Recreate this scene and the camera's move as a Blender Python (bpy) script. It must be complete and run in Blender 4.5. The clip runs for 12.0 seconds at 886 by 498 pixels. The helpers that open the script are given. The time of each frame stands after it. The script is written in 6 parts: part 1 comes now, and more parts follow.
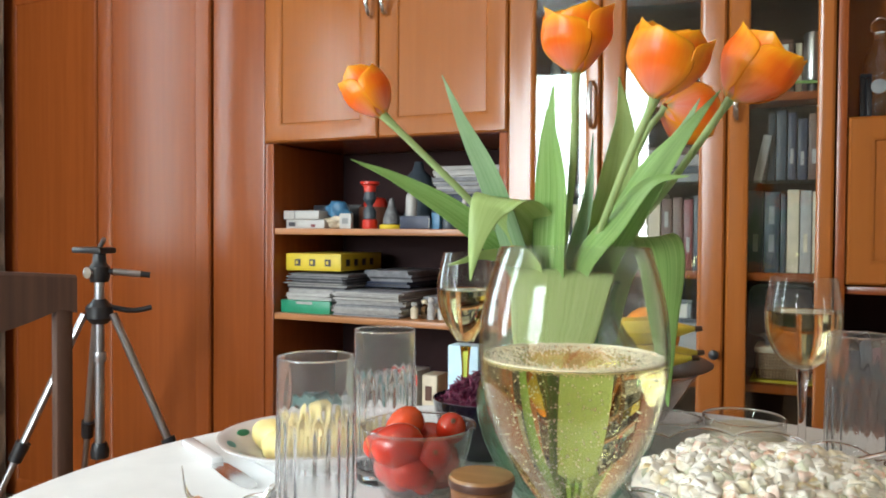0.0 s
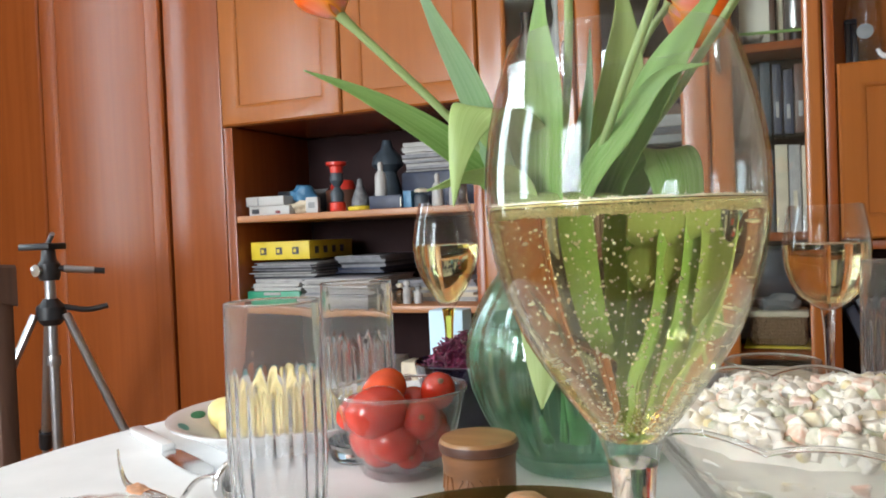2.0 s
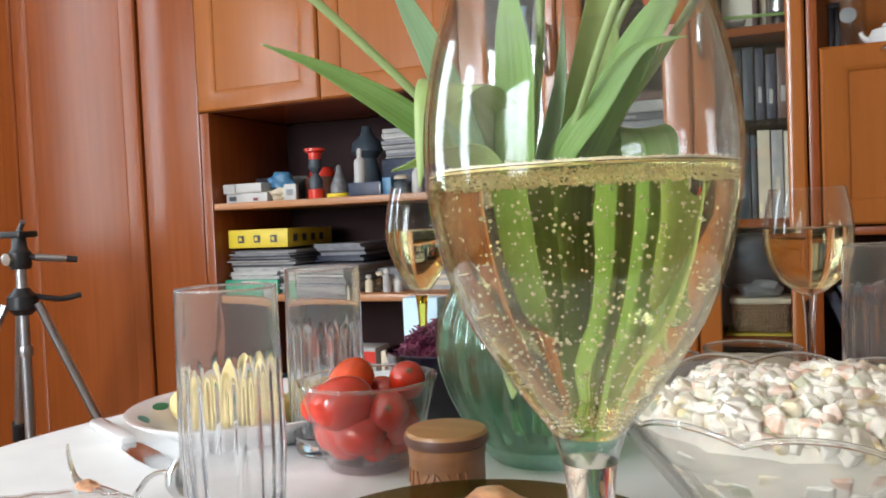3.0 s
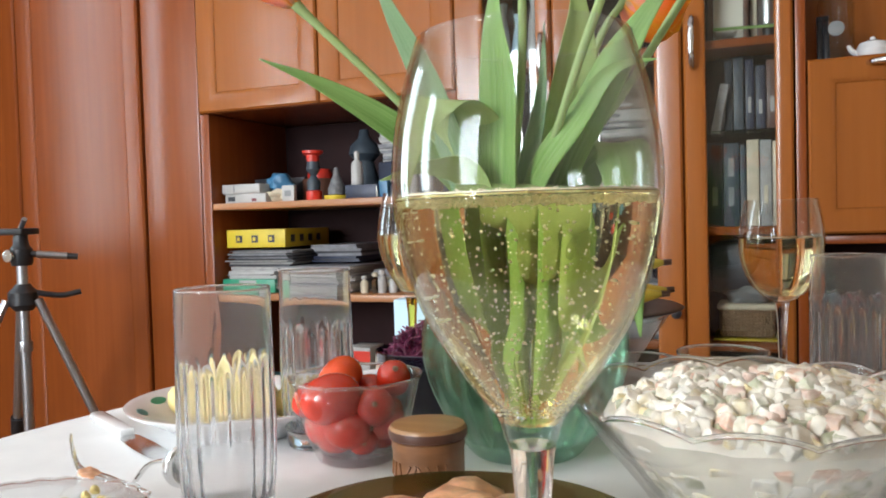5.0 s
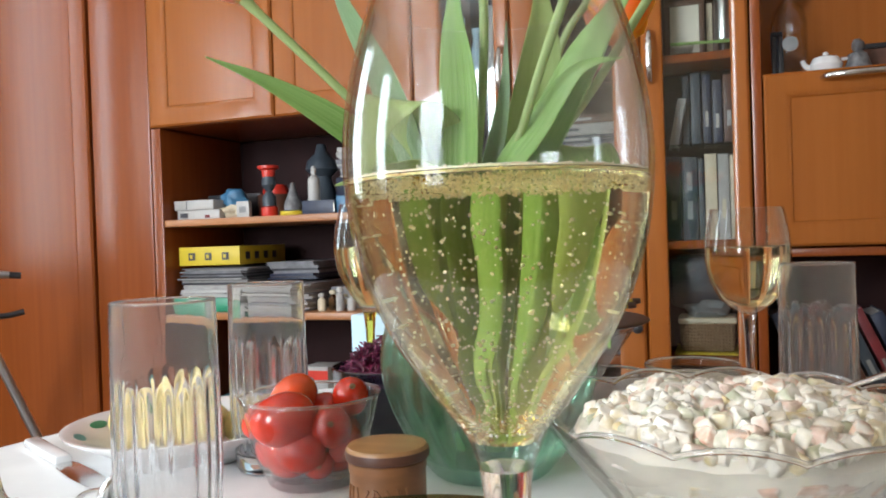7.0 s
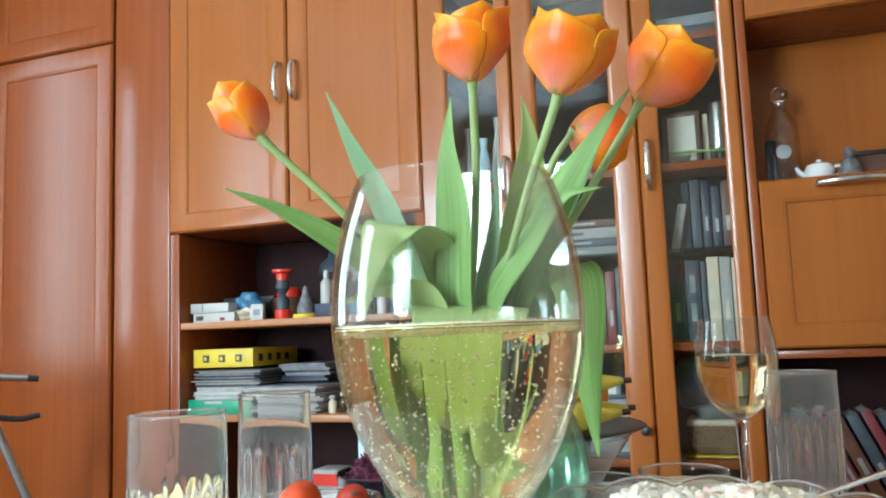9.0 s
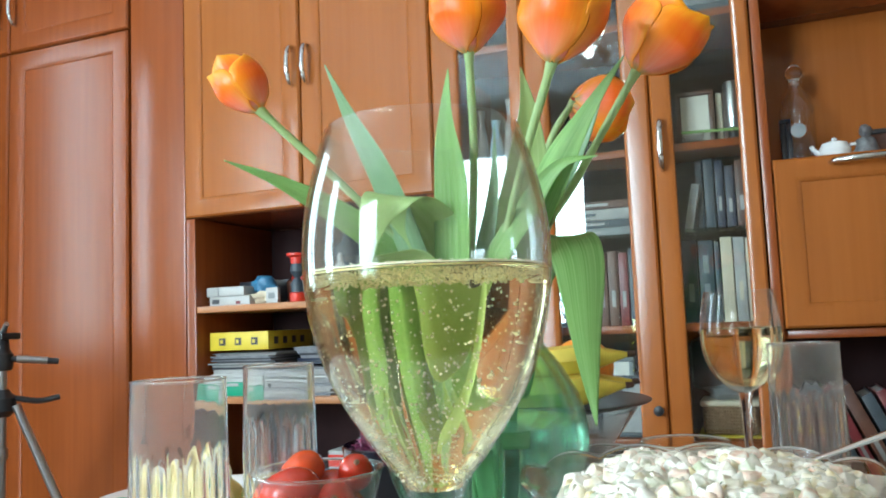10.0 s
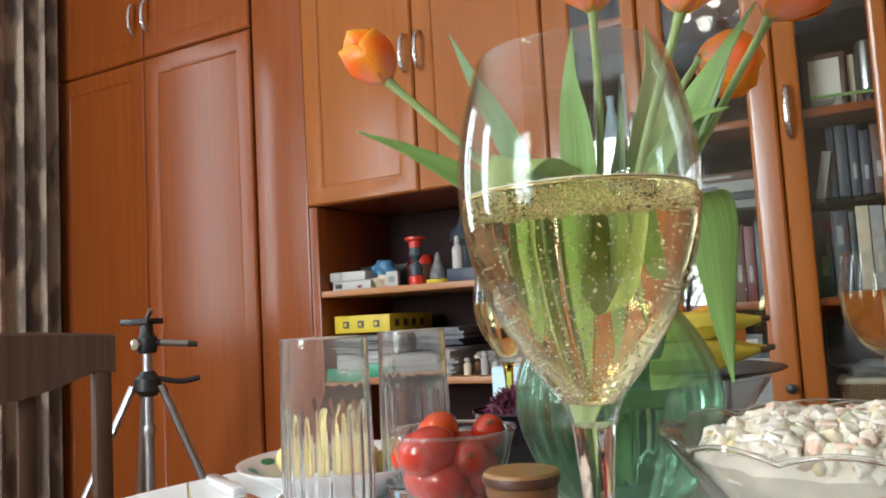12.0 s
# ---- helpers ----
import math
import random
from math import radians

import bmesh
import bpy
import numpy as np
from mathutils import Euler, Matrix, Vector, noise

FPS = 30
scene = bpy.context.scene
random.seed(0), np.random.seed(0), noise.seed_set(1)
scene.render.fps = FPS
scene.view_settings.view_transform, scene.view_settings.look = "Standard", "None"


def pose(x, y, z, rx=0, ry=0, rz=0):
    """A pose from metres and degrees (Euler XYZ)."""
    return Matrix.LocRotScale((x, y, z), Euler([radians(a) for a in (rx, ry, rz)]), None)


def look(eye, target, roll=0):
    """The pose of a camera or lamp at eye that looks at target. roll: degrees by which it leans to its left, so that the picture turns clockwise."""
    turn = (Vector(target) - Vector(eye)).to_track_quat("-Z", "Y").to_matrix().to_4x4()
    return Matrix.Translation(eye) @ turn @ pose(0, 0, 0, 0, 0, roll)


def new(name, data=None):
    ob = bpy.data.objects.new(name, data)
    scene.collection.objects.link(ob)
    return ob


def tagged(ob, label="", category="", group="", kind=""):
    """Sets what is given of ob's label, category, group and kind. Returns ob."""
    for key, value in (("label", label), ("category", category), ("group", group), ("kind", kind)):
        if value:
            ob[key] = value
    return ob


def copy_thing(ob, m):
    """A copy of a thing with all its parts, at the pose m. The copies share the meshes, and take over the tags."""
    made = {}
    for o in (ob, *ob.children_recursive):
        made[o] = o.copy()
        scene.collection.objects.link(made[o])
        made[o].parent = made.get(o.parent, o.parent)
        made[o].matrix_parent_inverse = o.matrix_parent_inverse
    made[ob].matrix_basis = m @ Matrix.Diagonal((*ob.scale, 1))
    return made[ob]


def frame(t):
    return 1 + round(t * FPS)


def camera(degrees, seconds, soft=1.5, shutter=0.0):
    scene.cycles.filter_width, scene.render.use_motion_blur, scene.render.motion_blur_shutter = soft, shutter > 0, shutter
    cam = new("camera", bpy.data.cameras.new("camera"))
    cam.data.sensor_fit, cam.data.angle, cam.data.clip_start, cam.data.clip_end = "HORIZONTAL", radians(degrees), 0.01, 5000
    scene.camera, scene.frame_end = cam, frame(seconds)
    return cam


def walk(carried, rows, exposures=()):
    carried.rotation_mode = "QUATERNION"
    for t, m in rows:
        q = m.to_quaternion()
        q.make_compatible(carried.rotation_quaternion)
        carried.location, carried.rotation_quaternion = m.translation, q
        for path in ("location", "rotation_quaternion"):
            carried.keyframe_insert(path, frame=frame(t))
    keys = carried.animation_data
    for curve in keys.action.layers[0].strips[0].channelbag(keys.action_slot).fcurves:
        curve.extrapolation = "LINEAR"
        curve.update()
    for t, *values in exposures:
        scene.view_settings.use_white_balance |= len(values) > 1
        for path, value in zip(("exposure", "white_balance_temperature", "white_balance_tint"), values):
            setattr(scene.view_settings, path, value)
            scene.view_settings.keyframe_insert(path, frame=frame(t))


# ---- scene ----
cam = camera(58.0, 12.0, 1.9)
PATH = [
    (0, (0.157, 0.071, 1.004), (-0.69, 1.882, 0.96), 0.4),
    (0.5, (0.153, 0.088, 1.009), (-0.653, 1.918, 0.983), -0.8),
    (1, (0.148, 0.096, 0.994), (-0.649, 1.93, 0.965), -1.8),
    (1.5, (0.12, 0.136, 0.959), (-0.675, 1.971, 0.925), -2.4),
    (2, (0.106, 0.168, 0.945), (-0.678, 2.008, 0.902), -2.3),
    (2.5, (0.109, 0.189, 0.94), (-0.659, 2.035, 0.884), -2.4),
    (3, (0.108, 0.197, 0.94), (-0.643, 2.049, 0.868), -2.4),
    (5, (0.13, 0.17, 0.944), (-0.618, 2.024, 0.875), -1.6),
    (5.5, (0.136, 0.154, 0.951), (-0.605, 2.01, 0.876), -1.7),
    (6, (0.12, 0.178, 0.938), (-0.586, 2.047, 0.85), -1.9),
    (6.5, (0.116, 0.2, 0.935), (-0.567, 2.079, 0.878), -1.9),
    (7, (0.118, 0.199, 0.936), (-0.533, 2.09, 0.911), -1.9),
    (7.5, (0.117, 0.194, 0.945), (-0.506, 2.092, 1.043), -1.2),
    (7.7, (0.121, 0.185, 0.947), (-0.501, 2.078, 1.124), -1.2),
    (9.5, (0.155, 0.16, 0.948), (-0.538, 2.023, 1.167), -2.2),
    (10, (0.162, 0.163, 0.934), (-0.558, 2.019, 1.122), -2.3),
    (10.5, (0.158, 0.157, 0.936), (-0.599, 2.0, 1.108), -2.3),
    (11, (0.157, 0.151, 0.937), (-0.645, 1.975, 1.111), -2.4),
    (11.5, (0.16, 0.14, 0.935), (-0.733, 1.919, 1.125), -2.6),
    (12, (0.153, 0.148, 0.913), (-0.82, 1.887, 1.087), -3.1),
]
walk(cam, [(t, look(eye, target, roll)) for t, eye, target, roll in PATH], [(0.0, 0.5, 6500, 9), (1.0, 0.62, 6400, 4), (2.2, 0.48, 6450, 14), (7.0, 0.48, 6400, 14), (7.7, 0.54, 6400, 14), (9.5, 0.8, 5600, -1), (10.5, 0.74, 5700, -1), (11.5, 0.62, 6100, 5), (12.0, 0.32, 6500, 12)])

# ---- world, light ----
world = bpy.data.worlds.new("sky")
scene.world = world
world.use_nodes = True
wn = world.node_tree.nodes
sky = wn.new("ShaderNodeTexSky")
sky.sky_type = "NISHITA"
sky.sun_disc = False
sky.sun_elevation = radians(32)
sky.sun_rotation = radians(200)
wn["Background"].inputs["Strength"].default_value = 0.12
world.node_tree.links.new(sky.outputs["Color"], wn["Background"].inputs["Color"])

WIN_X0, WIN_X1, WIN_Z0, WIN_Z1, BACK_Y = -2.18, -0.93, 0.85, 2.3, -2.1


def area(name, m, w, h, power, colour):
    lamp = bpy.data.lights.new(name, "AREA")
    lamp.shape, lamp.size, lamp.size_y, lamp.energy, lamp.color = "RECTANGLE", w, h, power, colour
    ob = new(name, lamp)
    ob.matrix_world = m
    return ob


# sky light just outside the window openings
SIDE = ((1.0, 1.45, 20), (-0.5, -0.08, 34))  # the two narrow windows of the west wall: along y, and their light
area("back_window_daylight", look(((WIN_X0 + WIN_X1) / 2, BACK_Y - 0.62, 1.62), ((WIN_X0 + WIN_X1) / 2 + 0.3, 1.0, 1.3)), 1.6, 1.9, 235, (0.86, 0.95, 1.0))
for y0, y1, power in SIDE:
    area("side_window_daylight", look((-2.66, (y0 + y1) / 2, 1.55), (0.0, (y0 + y1) / 2, 1.4)), y1 - y0 + 0.1, 1.5, power, (0.8, 0.92, 1.0))


# ---- materials ----
def nodes_of(name):
    m = bpy.data.materials.new(name)
    m.use_nodes = True
    return m, m.node_tree.nodes, m.node_tree.links, m.node_tree.nodes["Principled BSDF"]


def noise_col(n, l, c1, c2, scale, stretch=(1, 1, 1), detail=4, coord="Object", lo=0.35, hi=0.65):
    tc, mp, nz, cr = n.new("ShaderNodeTexCoord"), n.new("ShaderNodeMapping"), n.new("ShaderNodeTexNoise"), n.new("ShaderNodeValToRGB")
    mp.inputs["Scale"].default_value = stretch
    nz.inputs["Scale"].default_value, nz.inputs["Detail"].default_value = scale, detail
    l.new(tc.outputs[coord], mp.inputs["Vector"])
    l.new(mp.outputs["Vector"], nz.inputs["Vector"])
    l.new(nz.outputs["Fac"], cr.inputs["Fac"])
    cr.color_ramp.elements[0].position, cr.color_ramp.elements[1].position = lo, hi
    cr.color_ramp.elements[0].color, cr.color_ramp.elements[1].color = (*c1, 1), (*c2, 1)
    return cr.outputs["Color"], nz.outputs["Fac"]


def mix_col(n, l, a, b, fac):
    mx = n.new("ShaderNodeMix")
    mx.data_type = "RGBA"
    for v, s in ((a, mx.inputs[6]), (b, mx.inputs[7])):
        if isinstance(v, tuple):
            s.default_value = (*v, 1)
        else:
            l.new(v, s)
    if isinstance(fac, float):
        mx.inputs[0].default_value = fac
    else:
        l.new(fac, mx.inputs[0])
    return mx.outputs[2]


def bump(n, l, b, height, strength, dist=0.002):
    bp = n.new("ShaderNodeBump")
    bp.inputs["Strength"].default_value, bp.inputs["Distance"].default_value = strength, dist
    l.new(height, bp.inputs["Height"])
    l.new(bp.outputs["Normal"], b.inputs["Normal"])


def plain(name, c, rough=0.5, metal=0.0, var=0.12, scale=40, bmp=0.1, coat=0.0, sss=0.0):
    m, n, l, b = nodes_of(name)
    d, u = tuple(x * (1 - var) for x in c), tuple(min(1, x * (1 + var)) for x in c)
    col, f = noise_col(n, l, d, u, scale)
    l.new(col, b.inputs["Base Color"])
    b.inputs["Roughness"].default_value, b.inputs["Metallic"].default_value = rough, metal
    b.inputs["Coat Weight"].default_value = coat
    b.inputs["Subsurface Weight"].default_value = sss
    b.inputs["Subsurface Radius"].default_value = (0.01, 0.006, 0.004)
    if bmp:
        bump(n, l, b, f, bmp)
    return m


def wood(name, c1, c2, rough=0.3, stretch=(60, 60, 2.2), coat=0.0, bmp=0.05, spec=0.5):
    m, n, l, b = nodes_of(name)
    fine, f = noise_col(n, l, c1, c2, 1.0, stretch, 6)
    big, g = noise_col(n, l, (0.91, 0.9, 0.89), (1.0, 1.0, 1.0), 1.0, tuple(s * 0.12 for s in stretch), 3)
    mx = n.new("ShaderNodeMix")
    mx.data_type, mx.blend_type = "RGBA", "MULTIPLY"
    mx.inputs[0].default_value = 1.0
    l.new(fine, mx.inputs[6])
    l.new(big, mx.inputs[7])
    l.new(mx.outputs[2], b.inputs["Base Color"])
    b.inputs["Roughness"].default_value, b.inputs["Coat Weight"].default_value, b.inputs["Coat Roughness"].default_value = rough, coat, 0.25
    b.inputs["Specular IOR Level"].default_value = spec
    bump(n, l, b, f, bmp, 0.001)
    return m


def glass(name, c=(1, 1, 1), ior=1.45, rough=0.0):
    m, n, l, b = nodes_of(name)
    b.inputs["Base Color"].default_value = (*c, 1)
    b.inputs["Transmission Weight"].default_value = 1.0
    b.inputs["Roughness"].default_value, b.inputs["IOR"].default_value = rough, ior
    return m


def pane_glass(name, tint=(0.93, 0.96, 0.95), gloss=0.06):
    m, n, l, b = nodes_of(name)
    n.remove(b)
    tr, gl, fr, mx = n.new("ShaderNodeBsdfTransparent"), n.new("ShaderNodeBsdfGlossy"), n.new("ShaderNodeLayerWeight"), n.new("ShaderNodeMixShader")
    tr.inputs["Color"].default_value = (*tint, 1)
    gl.inputs["Roughness"].default_value = 0.01
    fr.inputs["Blend"].default_value = 0.5
    pw, ad = n.new("ShaderNodeMath"), n.new("ShaderNodeMath")
    pw.operation, ad.operation = "POWER", "MULTIPLY_ADD"
    pw.inputs[1].default_value, ad.inputs[1].default_value, ad.inputs[2].default_value = 2.6, 0.75, gloss
    l.new(fr.outputs["Facing"], pw.inputs[0])
    l.new(pw.outputs[0], ad.inputs[0])
    l.new(ad.outputs[0], mx.inputs["Fac"])
    l.new(tr.outputs["BSDF"], mx.inputs[1])
    l.new(gl.outputs["BSDF"], mx.inputs[2])
    l.new(mx.outputs["Shader"], n["Material Output"].inputs["Surface"])
    return m


def island_mix(name, colours, rough=0.4, sss=0.15, bmp=0.3, scale=150, coat=0.2, dressing=None):
    m, n, l, b = nodes_of(name)
    ge, cr = n.new("ShaderNodeNewGeometry"), n.new("ShaderNodeValToRGB")
    l.new(ge.outputs["Random Per Island"], cr.inputs["Fac"])
    e = cr.color_ramp
    e.interpolation = "CONSTANT"
    while len(e.elements) < len(colours):
        e.elements.new(0.5)
    for i, c in enumerate(colours):
        e.elements[i].position, e.elements[i].color = i / len(colours), (*c, 1)
    nc, f = noise_col(n, l, (0.8, 0.8, 0.8), (1, 1, 1), scale)
    mx = n.new("ShaderNodeMix")
    mx.data_type, mx.blend_type = "RGBA", "MULTIPLY"
    mx.inputs[0].default_value = 1.0
    l.new(cr.outputs["Color"], mx.inputs[6])
    l.new(nc, mx.inputs[7])
    out = mx.outputs[2]
    if dressing:
        patch, g = noise_col(n, l, (0, 0, 0), (1, 1, 1), 110, lo=0.42, hi=0.62)
        out = mix_col(n, l, out, dressing, patch)
    l.new(out, b.inputs["Base Color"])
    b.inputs["Roughness"].default_value, b.inputs["Coat Weight"].default_value = rough, coat
    b.inputs["Subsurface Weight"].default_value = sss
    b.inputs["Subsurface Radius"].default_value = (0.006, 0.005, 0.004)
    bump(n, l, b, f, bmp, 0.001)
    return m


def petal_mat(name, pink, orange, yellow):
    m, n, l, b = nodes_of(name)
    uv, sep = n.new("ShaderNodeUVMap"), n.new("ShaderNodeSeparateXYZ")
    l.new(uv.outputs["UV"], sep.inputs["Vector"])
    length, across = n.new("ShaderNodeValToRGB"), n.new("ShaderNodeValToRGB")
    l.new(sep.outputs["Y"], length.inputs["Fac"])
    e = length.color_ramp.elements
    e[0].position, e[0].color = 0.02, (0.5, 0.45, 0.16, 1)
    e[1].position, e[1].color = 0.95, (*orange, 1)
    for p, c in ((0.1, pink), (0.3, tuple(0.45 * u + 0.55 * v for u, v in zip(pink, orange))), (0.52, orange)):
        x = e.new(p)
        x.color = (*c, 1)
    l.new(sep.outputs["X"], across.inputs["Fac"])
    a = across.color_ramp.elements
    a[0].position, a[0].color = 0.0, (1, 1, 1, 1)
    a[1].position, a[1].color = 1.0, (1, 1, 1, 1)
    for p, v in ((0.12, 0.7), (0.3, 0.2), (0.5, 0.0), (0.7, 0.2), (0.88, 0.7)):
        x = a.new(p)
        x.color = (v, v, v, 1)
    base = mix_col(n, l, length.outputs["Color"], tuple(0.7 * u + 0.3 * v for u, v in zip(yellow, orange)), across.outputs["Color"])
    tip = n.new("ShaderNodeValToRGB")
    l.new(sep.outputs["Y"], tip.inputs["Fac"])
    tip.color_ramp.elements[0].position, tip.color_ramp.elements[1].position = 0.74, 1.0
    base = mix_col(n, l, base, yellow, tip.outputs["Color"])
    streak, f = noise_col(n, l, (1.0, 0.82, 0.7), (1, 1, 1), 1.0, (22, 1.6, 1), 4, "UV")
    mx = n.new("ShaderNodeMix")
    mx.data_type, mx.blend_type = "RGBA", "MULTIPLY"
    mx.inputs[0].default_value = 1.0
    l.new(base, mx.inputs[6])
    l.new(streak, mx.inputs[7])
    l.new(mx.outputs[2], b.inputs["Base Color"])
    b.inputs["Roughness"].default_value = 0.38
    tl, ms = n.new("ShaderNodeBsdfTranslucent"), n.new("ShaderNodeMixShader")
    l.new(mx.outputs[2], tl.inputs["Color"])
    ms.inputs["Fac"].default_value = 0.3
    l.new(b.outputs["BSDF"], ms.inputs[1])
    l.new(tl.outputs["BSDF"], ms.inputs[2])
    l.new(ms.outputs["Shader"], n["Material Output"].inputs["Surface"])
    bump(n, l, b, f, 0.25, 0.001)
    return m


def leaf_mat(name, c1, c2):
    m, n, l, b = nodes_of(name)
    streak, f = noise_col(n, l, c1, c2, 1.0, (34, 1.2, 1), 4, "UV")
    l.new(streak, b.inputs["Base Color"])
    b.inputs["Roughness"].default_value = 0.42
    tl, ms = n.new("ShaderNodeBsdfTranslucent"), n.new("ShaderNodeMixShader")
    l.new(streak, tl.inputs["Color"])
    ms.inputs["Fac"].default_value = 0.3
    l.new(b.outputs["BSDF"], ms.inputs[1])
    l.new(tl.outputs["BSDF"], ms.inputs[2])
    l.new(ms.outputs["Shader"], n["Material Output"].inputs["Surface"])
    bump(n, l, b, f, 0.3, 0.001)
    return m


def rug_mat(name):
    m, n, l, b = nodes_of(name)
    motif, f = noise_col(n, l, (0.2, 0.155, 0.13), (0.46, 0.37, 0.29), 1.0, (14, 14, 5), 2, lo=0.46, hi=0.56)
    weave, g = noise_col(n, l, (0.75, 0.72, 0.7), (1, 1, 1), 1.0, (300, 300, 120), 3)
    mx = n.new("ShaderNodeMix")
    mx.data_type, mx.blend_type = "RGBA", "MULTIPLY"
    mx.inputs[0].default_value = 1.0
    l.new(motif, mx.inputs[6])
    l.new(weave, mx.inputs[7])
    l.new(mx.outputs[2], b.inputs["Base Color"])
    b.inputs["Roughness"].default_value = 0.95
    bump(n, l, b, g, 0.5, 0.002)
    return m


def woven_mat(name):
    m, n, l, b = nodes_of(name)
    tc, w1, w2 = n.new("ShaderNodeTexCoord"), n.new("ShaderNodeTexWave"), n.new("ShaderNodeTexWave")
    w1.bands_direction, w2.bands_direction = "X", "Z"
    mul = n.new("ShaderNodeMath")
    mul.operation = "MULTIPLY"
    for w in (w1, w2):
        w.inputs["Scale"].default_value, w.inputs["Distortion"].default_value = 45, 3.0
        l.new(tc.outputs["Object"], w.inputs["Vector"])
    l.new(w1.outputs["Fac"], mul.inputs[0])
    l.new(w2.outputs["Fac"], mul.inputs[1])
    cr = n.new("ShaderNodeValToRGB")
    cr.color_ramp.elements[0].color, cr.color_ramp.elements[1].color = (0.17, 0.1, 0.05, 1), (0.42, 0.27, 0.14, 1)
    l.new(mul.outputs[0], cr.inputs["Fac"])
    l.new(cr.outputs["Color"], b.inputs["Base Color"])
    b.inputs["Roughness"].default_value = 0.7
    bump(n, l, b, mul.outputs[0], 0.8, 0.004)
    return m


def thin_glass(name, tint, body=None, amount=0.0, gloss=0.06):
    """A thin wall of glass: clear with a sheen, and with body colour where it is tinted through."""
    m = pane_glass(name, tint, gloss)
    n, l = m.node_tree.nodes, m.node_tree.links
    if body:
        tl, ms = n.new("ShaderNodeBsdfTranslucent"), n.new("ShaderNodeMixShader")
        tl.inputs["Color"].default_value = (*body, 1)
        ms.inputs["Fac"].default_value = amount
        l.new(n["Material Output"].inputs["Surface"].links[0].from_socket, ms.inputs[1])
        l.new(tl.outputs["BSDF"], ms.inputs[2])
        l.new(ms.outputs["Shader"], n["Material Output"].inputs["Surface"])
    return m


M = {}
M["thin"] = thin_glass("thin_clear_glass", (0.985, 0.99, 0.99), (0.8, 0.85, 0.85), 0.008, 0.02)
M["wood"] = wood("cherry_laminate", (0.235, 0.055, 0.0105), (0.26, 0.063, 0.0125), 0.25, spec=0.42)
M["panel"] = wood("cherry_panel", (0.31, 0.094, 0.0165), (0.335, 0.105, 0.0195), 0.18, spec=0.45)
M["shelf"] = wood("shelf_laminate", (0.36, 0.145, 0.05), (0.43, 0.185, 0.07), 0.35, (2.2, 60, 60))
# near-black, low-gloss colour carries the shade inside shelves and niches
M["back"] = plain("shade_dark_cabinet_back", (0.026, 0.009, 0.009), 0.6, scale=8)
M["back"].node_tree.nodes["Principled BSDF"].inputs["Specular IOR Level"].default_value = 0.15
M["dark_wood"] = wood("dark_chair_wood", (0.06, 0.026, 0.015), (0.095, 0.042, 0.024), 0.55, coat=0.0)
M["pot"] = wood("carved_wood", (0.16, 0.065, 0.022), (0.24, 0.1, 0.036), 0.45, (25, 25, 90), 0.1, 0.3)
M["pot_lid"] = wood("lid_wood", (0.27, 0.13, 0.045), (0.36, 0.19, 0.075), 0.4, (12, 90, 90), 0.1, 0.1)
M["chrome"] = plain("chrome", (0.72, 0.72, 0.72), 0.16, 1.0, 0.04, 60, 0.02)
M["alu"] = plain("aluminium", (0.42, 0.42, 0.44), 0.35, 1.0, 0.06, 80, 0.03)
M["black"] = plain("black_plastic", (0.012, 0.012, 0.014), 0.4, 0, 0.2, 60, 0.05)
M["cloth"] = plain("white_tablecloth", (0.8, 0.8, 0.79), 0.75, 0, 0.04, 14, 0.12)
M["china"] = plain("white_china", (0.74, 0.74, 0.73), 0.14, 0, 0.03, 12, 0.0, 0.4)
M["wall"] = plain("wall_paint", (0.62, 0.55, 0.44), 0.85, 0, 0.05, 6, 0.1)
M["ceil"] = plain("ceiling_paint", (0.8, 0.79, 0.76), 0.9, 0, 0.03, 5, 0.05)
M["floor"] = wood("parquet", (0.2, 0.1, 0.045), (0.28, 0.15, 0.07), 0.35, (30, 3, 30))
M["frame_white"] = plain("white_frame_paint", (0.75, 0.75, 0.73), 0.4, 0, 0.03, 20, 0.03)
M["curtain"] = plain("sheer_curtain", (0.7, 0.69, 0.65), 0.9, 0, 0.06, 30, 0.1)
M["bark"] = plain("bark", (0.05, 0.04, 0.032), 0.9, 0, 0.3, 60, 0.5)
M["glass"] = glass("clear_glass")
M["stemglass"] = glass("rose_stem_glass", (0.97, 0.87, 0.82))
M["yellowglass"] = glass("yellow_stem_glass", (0.95, 0.8, 0.12))
M["green_glass"] = thin_glass("green_vase_glass", (0.80, 0.96, 0.89), (0.4, 0.8, 0.6), 0.08, 0.06)
M["brown_glass"] = thin_glass("smoked_glass", (0.5, 0.38, 0.26), (0.2, 0.12, 0.06), 0.15)
M["darkbowl"] = plain("dark_bowl_glass", (0.018, 0.012, 0.028), 0.08, 0, 0.2, 20, 0, 0.5)
M["water"] = glass("vase_water", (0.93, 0.99, 0.9), 1.33)
M["wine"] = glass("sparkling_wine", (1.0, 0.9, 0.49), 1.34)
M["wine_deep"] = glass("white_wine", (1.0, 0.86, 0.5), 1.34)
M["bubble"] = plain("gas_bubble", (0.95, 0.92, 0.78), 0.15, 0, 0.05, 60, 0.0, 0.5, 0.2)
M["foam"] = plain("foam", (0.92, 0.83, 0.6), 0.3, 0, 0.1, 200, 0.2, 0.3, 0.3)
M["pane"] = pane_glass("cabinet_pane")
M["shelfglass"] = pane_glass("glass_shelf", (0.75, 0.85, 0.8))
M["petal"] = petal_mat("tulip_petal", (0.97, 0.42, 0.34), (0.97, 0.175, 0.004), (1.0, 0.52, 0.012))
